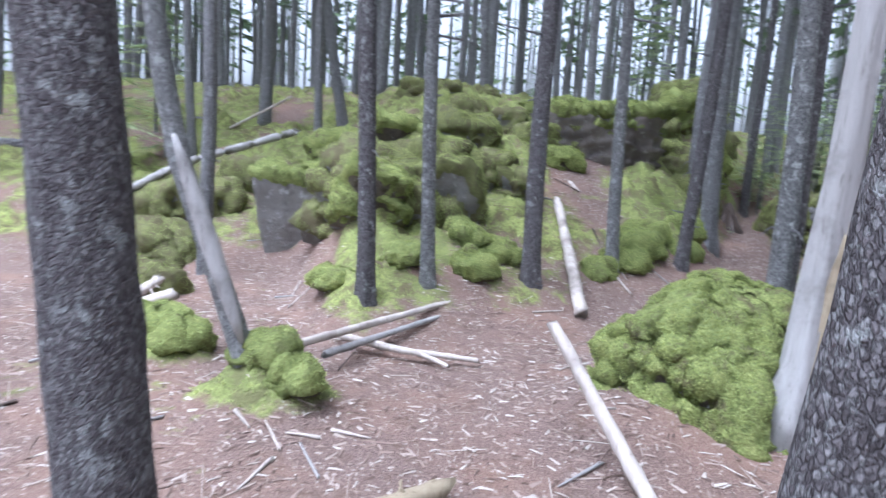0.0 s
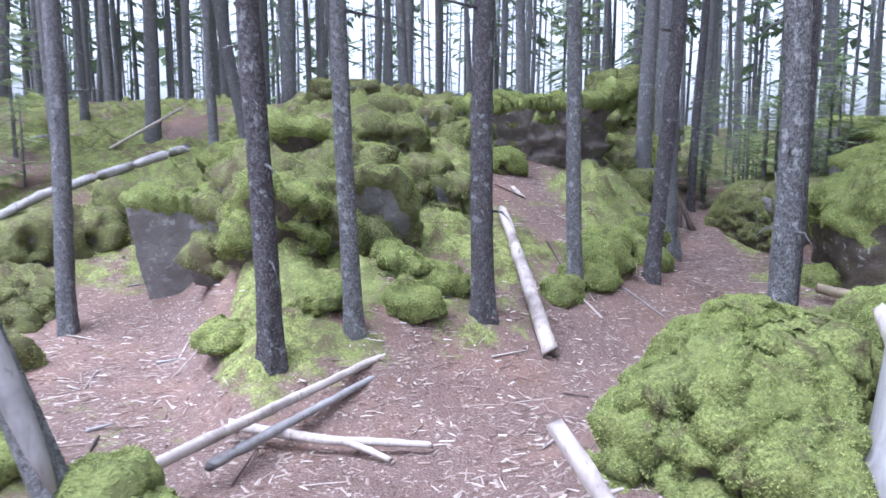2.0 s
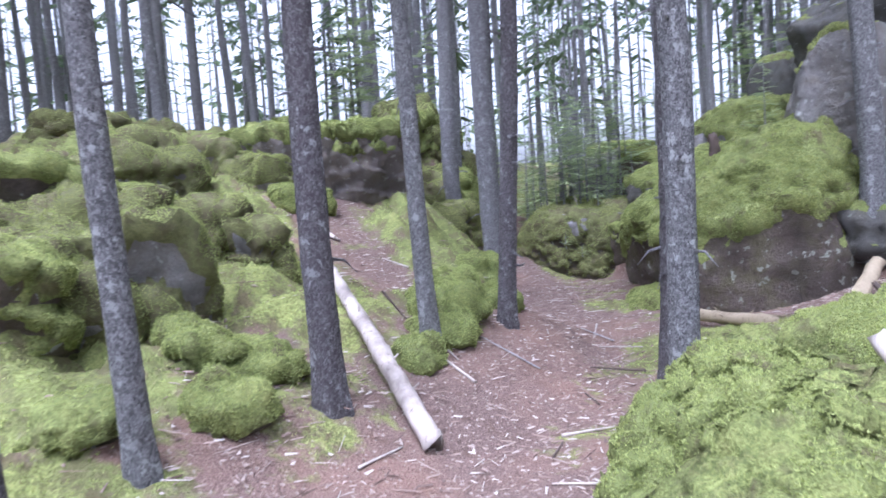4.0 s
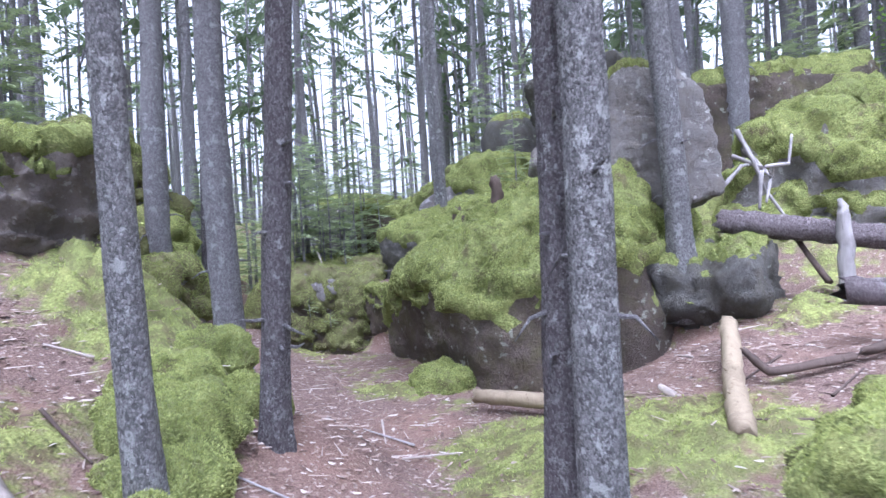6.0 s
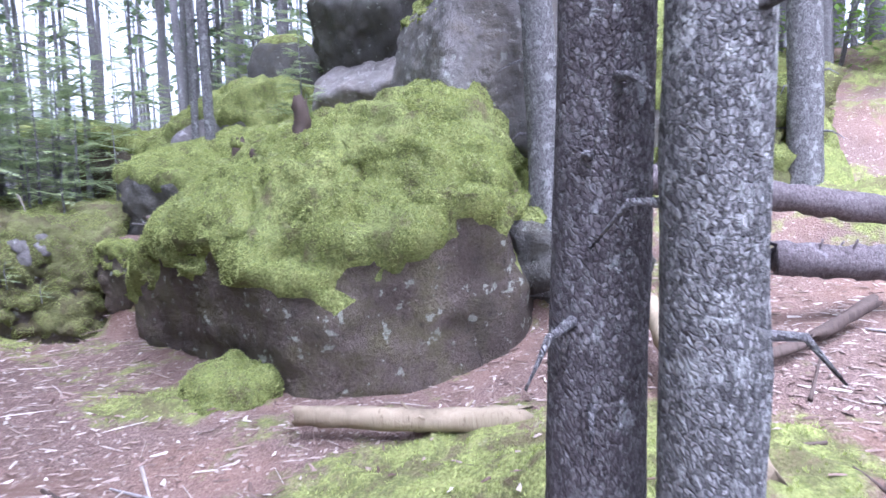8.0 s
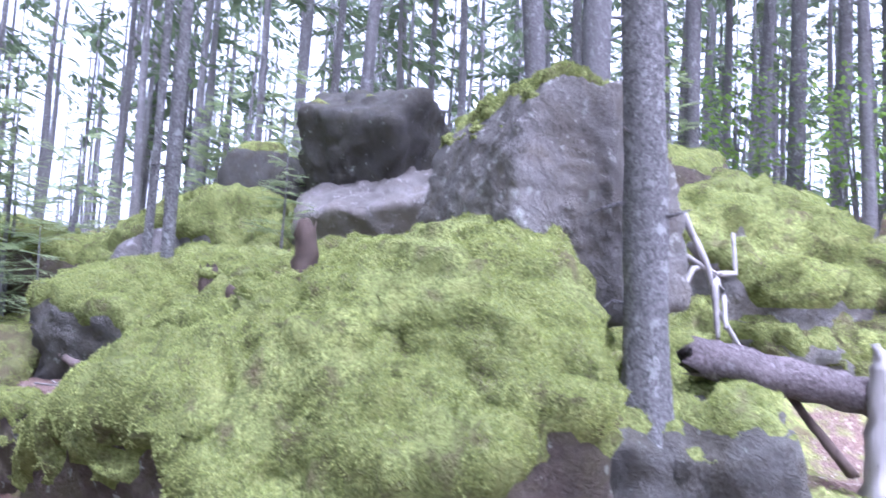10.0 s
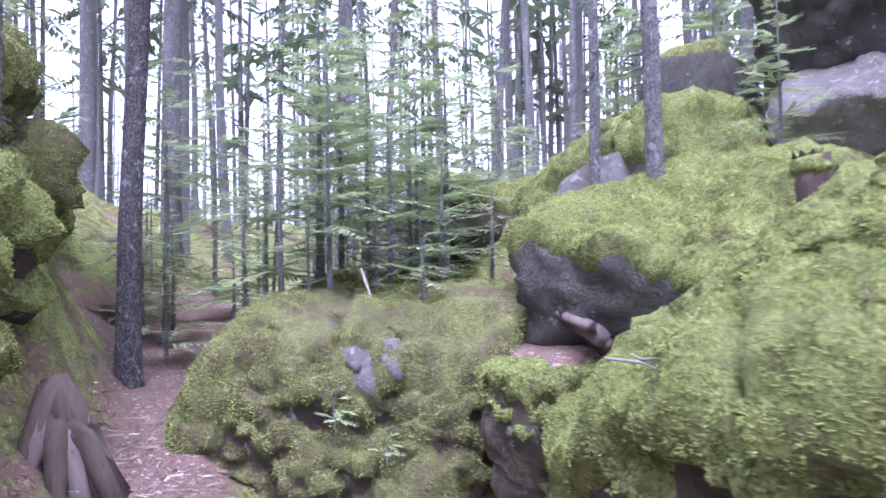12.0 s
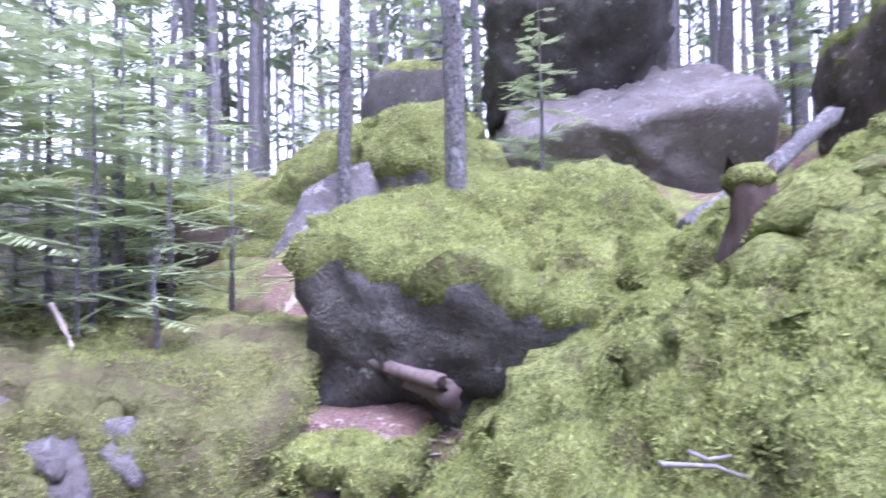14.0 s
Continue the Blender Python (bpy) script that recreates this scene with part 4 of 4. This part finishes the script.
log("silver dead trunk lying down the upper slope", [(8.21, 9.56, 1.82), (8.82, 9.09, 2.12), (9.66, 8.43, 2.65)], 0.045, 0.06, BARK_PALE, "fallen_log", "log")
log("rotten brown stump in the moss of the huge boulder", [(6.45, 8.82, 1.66), (6.43, 8.82, 1.9), (6.40, 8.82, 2.1)], 0.085, 0.045, ROT_WOOD, "stump", "stump")
log("rotten stump with a mossy top", [(6.76, 9.55, 1.2), (6.73, 9.55, 1.6), (6.71, 9.55, 1.84)], 0.11, 0.065, ROT_WOOD, "stump", "stump")
log("small rotten stump in deep moss", [(6.42, 9.2, 1.5), (6.38, 9.2, 1.75)], 0.06, 0.04, ROT_WOOD, "stump", "stump")
for shift, width in ((0.0, 0.034), (0.045, 0.026), (-0.04, 0.022)):
    log("splintered length of a crumbling reddish-brown log", [(7.31 + shift, 11.06, 1.30 + 0.4 * abs(shift)), (7.07 + shift, 10.76 - shift, 1.25 - 0.5 * shift), (6.88 + 1.4 * shift, 10.50, 1.19 - shift)], width, width * 1.3, PINK_BARK, "log_piece", "log", "crumbling log")
log("pale pole leaning among mossy stones", [(8.04, 11.72, 1.27), (8.34, 11.67, 1.61)], 0.03, 0.03, PALE_WOOD, "fallen_log", "log")
log("bleached bent twig hanging on the mossy boulder", [(6.65, 11.87, 1.51), (6.59, 11.73, 1.39), (6.56, 11.68, 1.25), (6.50, 11.70, 1.13)], 0.01, 0.007, PALE_WOOD, "twig", "branch")
log("bleached twig on the mossy boulder", [(6.56, 11.69, 1.17), (6.59, 11.55, 1.15), (6.63, 11.41, 1.12)], 0.006, 0.004, PALE_WOOD, "twig", "branch")
log("grey lichened twig lying on the moss", [(5.82, 9.88, 1.25), (5.86, 9.79, 1.24), (5.84, 9.72, 1.22)], 0.005, 0.003, GREY_WOOD, "twig", "branch")
log("grey lichened twig lying on the moss", [(5.87, 9.83, 1.26), (5.86, 9.80, 1.25), (5.89, 9.76, 1.25)], 0.004, 0.003, GREY_WOOD, "twig", "branch")


def mossy_stump_top():
    vs, fs = ICO[3]
    ob = mesh_object("moss_cushion", [Vector((d.x * 0.075, d.y * 0.075, d.z * 0.045)) * (1 + 0.35 * fbm(d * 3, 2)) for d in vs], fs, MOSS)
    ob.location = (6.71, 9.55, 1.84)
    tagged(ob, "yellow-green moss cushion on the rotten stump", "moss")


mossy_stump_top()


def root_plate():
    """An overturned rotten stump with spread roots by the trail."""
    ob = new("uprooted_stump")
    ob.location = (5.12, 12.1, 0.45)
    rng = random.Random(3)
    v, f = tube([(0.02, 0.05, 0.62), (0.05, 0.0, 0.45), (0.12, -0.08, 0.2), (0.25, -0.2, -0.05)], [0.05, 0.09, 0.11, 0.08], 18, 0.6, 2)
    part("trunk", v, f, ROT_WOOD, ob)
    for k in range(9):
        a = -2.6 + k * 0.42
        e = Vector((math.cos(a) * rng.uniform(0.3, 0.55), math.sin(a) * rng.uniform(0.3, 0.5), rng.uniform(-0.3, -0.1)))
        m = e * 0.5 + Vector((0, 0, rng.uniform(0.15, 0.35)))
        v, f = tube([(0.02, 0.03, 0.58 - 0.03 * k), m * 0.6 + Vector((0, 0, 0.25)), m, e], [0.06, 0.05, 0.04, 0.02], 9, 0.4, k)
        part("root", v, f, ROT_WOOD if k % 2 == 0 else PINK_BARK, ob)
    tagged(ob, "uprooted rotten stump with splayed grey roots", "stump")


root_plate()


def lilac_stone(x, y, z, r, seed):
    boulder("small lilac-grey stone bedded in the mossy boulder", (x, y, z), [((-1, -0.3, 0.5), r * 0.7), ((-0.7, 0.4, -0.5), r * 0.8), ((0.2, -1, 0.4), r * 0.9), ((-0.1, 1, 0.5), r * 0.8), ((0.2, 0.3, 1), r * 1.0), ((0, 0, -1), r * 1.3), ((1, 0, 0), r)],
            ROCK_BLUE, 4, 0.04, 0, sharp=30, seed=seed, name="stone", group="lilac stones")


for spot in ((6.24, 11.88, 1.075, 0.065, 61), (6.31, 11.76, 1.14, 0.05, 62), (6.375, 11.63, 1.10, 0.065, 63), (6.48, 11.455, 1.07, 0.08, 64), (6.39, 11.555, 0.97, 0.055, 65), (6.31, 11.69, 0.915, 0.05, 66)):
    lilac_stone(*spot)


# ---- young spruces ----
def young_spruce_mesh(seed, height, spread, bare=0.15):
    rng = random.Random(seed)
    stem = tube([(0, 0, -0.1), (rng.uniform(-0.03, 0.03), 0, height * 0.5), (rng.uniform(-0.05, 0.05), 0, height)], [0.012 + 0.008 * height, 0.008 + 0.004 * height, 0.003], 6)
    sprays = []
    rows = max(4, int(height / 0.13))
    for k in range(rows):
        h = height * (bare + (1 - bare) * k / rows)
        reach = spread * (1 - 0.75 * (k / rows)) * rng.uniform(0.7, 1.1)
        for j in range(5):
            if rng.random() < 0.4:
                continue
            a = rng.uniform(0, 6.283)
            d = Vector((math.cos(a), math.sin(a), rng.uniform(-0.2, 0.4)))
            side = Vector((-d.y, d.x, 0))
            o = Vector((0, 0, h))
            sprays.append(tube([o, o + d * reach], [0.005, 0.0015], 3, cap=False))
            m = int(reach / 0.035)
            for i in range(2, m):
                t = i / m
                q = o + d * reach * t - Vector((0, 0, 0.12 * reach * t * t))
                ln = 0.42 * reach * (1.05 - t) * rng.uniform(0.6, 1.1) + 0.02
                for sgn in (1, -1):
                    w = (d * 0.75 + side * sgn).normalized() * ln + Vector((0, 0, rng.uniform(-0.25, 0.1) * ln))
                    u = w.cross(Vector((0, 0, 1))).normalized() * 0.011
                    sprays.append(([q - u, q + w * 0.5 - u * 1.1, q + w, q + w * 0.5 + u * 1.1, q + u], [(0, 1, 2, 3, 4)]))
    sm_, fm = join(sprays)
    a = bpy.data.meshes.new("stem")
    a.from_pydata([tuple(p) for p in stem[0]], [], stem[1])
    a.materials.append(BARK_HAZED)
    b = bpy.data.meshes.new("foliage")
    b.from_pydata([tuple(p) for p in sm_], [], fm)
    b.materials.append(YOUNG)
    return a, b


YOUNG_KINDS = [young_spruce_mesh(70, 0.5, 0.32), young_spruce_mesh(71, 0.85, 0.42), young_spruce_mesh(72, 1.4, 0.55), young_spruce_mesh(73, 2.4, 0.75, 0.25), young_spruce_mesh(74, 0.72, 0.42, 0.75)]


def young_spruce(x, y, kind, scale=1.0, z=None, label="young spruce with pale green needles"):
    ob = new("young_spruce")
    ob.location = (x, y, ground_at(x, y) if z is None else z)
    ob.rotation_euler = (0, 0, x * 7 + y * 3)
    ob.scale = (scale, scale, scale)
    for nm, me in zip(("stem", "foliage"), YOUNG_KINDS[kind]):
        new(nm, me).parent = ob
    return tagged(ob, label, "young tree", "young spruces")


young_spruce(7.27, 11.06, 4, 0.95, 1.08, "spindly young spruce with a flat needle top")
young_spruce(9.25, 10.35, 3, 0.62, 2.0, "thin young spruce before the pale slab")
young_spruce(7.0, 12.0, 2, 0.85, 1.36)
young_spruce(6.75, 12.4, 1, 1.0, 1.36)
young_spruce(7.4, 12.2, 2, 0.75, 1.36)
young_spruce(6.5, 12.15, 1, 0.7, 1.34)
young_spruce(7.2, 12.7, 3, 0.85, 1.3, "taller young spruce with sparse whorls")
young_spruce(6.7, 12.9, 2, 1.0, 1.3)
young_spruce(7.8, 12.6, 2, 1.1, 1.3)
young_spruce(6.3, 12.5, 1, 0.9, 1.3)
young_spruce(7.9, 11.9, 1, 1.0, 1.4)
young_spruce(6.95, 11.65, 0, 0.8, 1.38)
for spot in ((6.55, 12.02, 3, 0.62), (7.1, 12.3, 3, 0.75), (7.45, 11.95, 2, 0.8), (6.9, 12.55, 3, 0.9), (6.45, 12.35, 2, 0.85), (7.6, 12.35, 3, 0.7), (6.75, 11.85, 1, 0.75), (7.25, 11.8, 1, 0.65)):
    young_spruce(*spot, 1.34)
young_spruce(6.2, 11.55, 0, 0.45, 0.75, "small spruce seedling rooted in the side of the mossy boulder")
young_spruce(6.35, 11.35, 0, 0.35, 0.6, "small spruce seedling rooted in the side of the mossy boulder")
young_spruce(5.05, 11.7, 0, 0.35, None, "spruce seedling beside the uprooted stump")


def thicket():
    rng = random.Random(12)
    for cx, cy, sx, sy, n in ((8.0, 13.3, 1.1, 0.8, 11), (7.0, 14.8, 1.0, 1.2, 9), (9.6, 14.0, 1.6, 1.2, 6), (4.6, 14.8, 1.0, 1.0, 4), (9.0, 16.5, 3.0, 1.5, 8), (13.0, 12.5, 1.5, 1.5, 6), (13.0, 6.5, 1.5, 2.0, 6), (-5.5, 11.0, 1.0, 2.0, 4)):
        for _ in range(n):
            x, y = cx + rng.uniform(-1, 1) * sx, cy + rng.uniform(-1, 1) * sy
            young_spruce(x, y, rng.choice((1, 2, 2, 3)), rng.uniform(0.75, 1.35))


thicket()


def leafy_bush(x, y, z, seed):
    """A broadleaf sapling, bright green in the gap between the trunks."""
    rng = random.Random(seed)
    ob = new("broadleaf_sapling")
    ob.location = (x, y, z)
    leaves = []
    for k in range(9):
        a = rng.uniform(0, 6.28)
        e = Vector((math.cos(a) * rng.uniform(0.4, 1.3), math.sin(a) * rng.uniform(0.4, 1.3), rng.uniform(1.6, 3.2)))
        v, f = tube([(0, 0, 0), e * 0.5 + Vector((0, 0, 0.3)), e], [0.03, 0.018, 0.004], 5)
        part("stem", v, f, BARK_HAZED, ob)
        for _ in range(110):
            p = e * rng.uniform(0.35, 1.0) + Vector((rng.gauss(0, 0.3), rng.gauss(0, 0.3), rng.gauss(0.1, 0.22)))
            d = Vector((rng.uniform(-1, 1), rng.uniform(-1, 1), rng.uniform(-0.5, 0.3))).normalized()
            u = d.cross(Vector((0, 0, 1))).normalized() * 0.035
            leaves.append(([p, p + d * 0.05 + u, p + d * 0.12, p + d * 0.05 - u], [(0, 1, 2, 3)]))
    v, f = join(leaves)
    part("foliage", v, f, BROADLEAF, ob, smooth=False)
    tagged(ob, "broadleaf sapling with bright green leaves among spruces", "young tree")


leafy_bush(12.5, 4.0, 2.2, 1)
leafy_bush(13.2, 5.4, 2.6, 2)
leafy_bush(11.6, 2.6, 1.8, 3)


# ---- moss fronds, needle litter, bark chips ----
def moss_fronds():
    rng = random.Random(77)
    verts, faces = [], []

    def tuft(p, nrm, size):
        for _ in range(4):
            d = (nrm + Vector((rng.uniform(-1, 1), rng.uniform(-1, 1), rng.uniform(-0.3, 0.6))) * 0.9).normalized() * size * rng.uniform(0.6, 1.3)
            u = d.cross(Vector((rng.uniform(-1, 1), rng.uniform(-1, 1), 0.3))).normalized() * size * 0.13
            o = len(verts)
            verts.extend((p - u, p + d * 0.7 - u, p + d, p + u))
            faces.append((o, o + 1, o + 2, o + 3))

    tri = [(a, b, c, (b - a).cross(c - a)) for a, b, c in TUFT_SPOTS]
    for a, b, c, nn in tri:
        near = min(1.0, 3.0 / max(1.0, ((a.x - 4.6) ** 2 + (a.y - 8.6) ** 2) ** 0.5 * 0.8))
        want = nn.length / 2 * 5200 * near * near
        m = int(want) + (1 if rng.random() < want - int(want) else 0)
        for _ in range(m):
            r, q = rng.random(), rng.random()
            if r + q > 1:
                r, q = 1 - r, 1 - q
            if fbm(a * 1.9, 2) < -0.13:
                continue
            tuft(a + (b - a) * r + (c - a) * q, nn.normalized(), rng.uniform(0.009, 0.017))
    for _ in range(80000):
        x, y = rng.uniform(-4, 9.5), rng.uniform(2.5, 13)
        m = mossy(x, y)
        if m < 0.5 or rng.random() > m:
            continue
        tuft(Vector((x, y, ground_at(x, y) - 0.004)), Vector((0, 0, 1)), rng.uniform(0.012, 0.026))
    ob = mesh_object("moss_fronds", verts, faces, MOSS_BLADES, False)
    tagged(ob, "feathery green moss fronds over rock and ground", "moss", kind="stuff")


moss_fronds()


def litter():
    rng = random.Random(78)
    verts, faces = [], []
    for _ in range(26000):
        x, y = rng.uniform(-4.5, 7.5), rng.uniform(1.2, 13.0)
        if mossy(x, y) > 0.55 and rng.random() > 0.15:
            continue
        z = ground_at(x, y) + 0.004
        a = rng.uniform(0, 6.28)
        long = rng.random() < 0.08
        ln, w = (rng.uniform(0.05, 0.2), rng.uniform(0.003, 0.006)) if long else (rng.uniform(0.012, 0.05), rng.uniform(0.005, 0.013))
        d, u = Vector((math.cos(a), math.sin(a), rng.uniform(-0.06, 0.12))) * ln, Vector((-math.sin(a), math.cos(a), rng.uniform(-0.4, 0.4))) * w
        p, o = Vector((x, y, z)), len(verts)
        verts.extend((p - d - u, p + d - u * 0.6, p + d * 1.1 + u * 0.4, p - d * 0.8 + u, p + Vector((0, 0, 0.006))))
        faces.extend(((o, o + 1, o + 4), (o + 1, o + 2, o + 4), (o + 2, o + 3, o + 4), (o + 3, o, o + 4)))
    ob = mesh_object("bark_chips", verts, faces, CHIPS, False)
    tagged(ob, "scattered pale bark chips and twigs on the forest floor", "litter", kind="stuff")


def chip_material():
    m, n, l, b = material("chips_and_twigs", 0.9, 0.15)
    g = n.new("ShaderNodeNewGeometry")
    l.new(ramp(n, l, g.outputs["Random Per Island"], [(0.0, (0.10, 0.065, 0.05)), (0.45, (0.25, 0.18, 0.15)), (0.8, (0.34, 0.275, 0.235)), (1.0, (0.50, 0.45, 0.40))]), b.inputs["Base Color"])
    return m


CHIPS = chip_material()
litter()


def sticks():
    rng = random.Random(91)
    k = 0
    while k < 72:
        x, y = rng.uniform(-3.2, 6.5), rng.uniform(2.6, 9.5)
        if trail(x, y) < 0.02 and mossy(x, y) > 0.7 or math.hypot(x - 7, y - 8.8) < 2.0:
            continue
        a, ln = rng.uniform(0, 6.28), rng.uniform(0.15, 0.5)
        e = (x + math.cos(a) * ln, y + math.sin(a) * ln)
        log("dry stick on the needle floor", [(x, y, ground_at(x, y) + 0.012), (*e, ground_at(*e) + 0.012)], rng.uniform(0.006, 0.013), 0.005, rng.choice((PALE_WOOD, GREY_WOOD, PALE_WOOD, ROT_WOOD)), "stick", "stick", "dry sticks")
        k += 1


sticks()
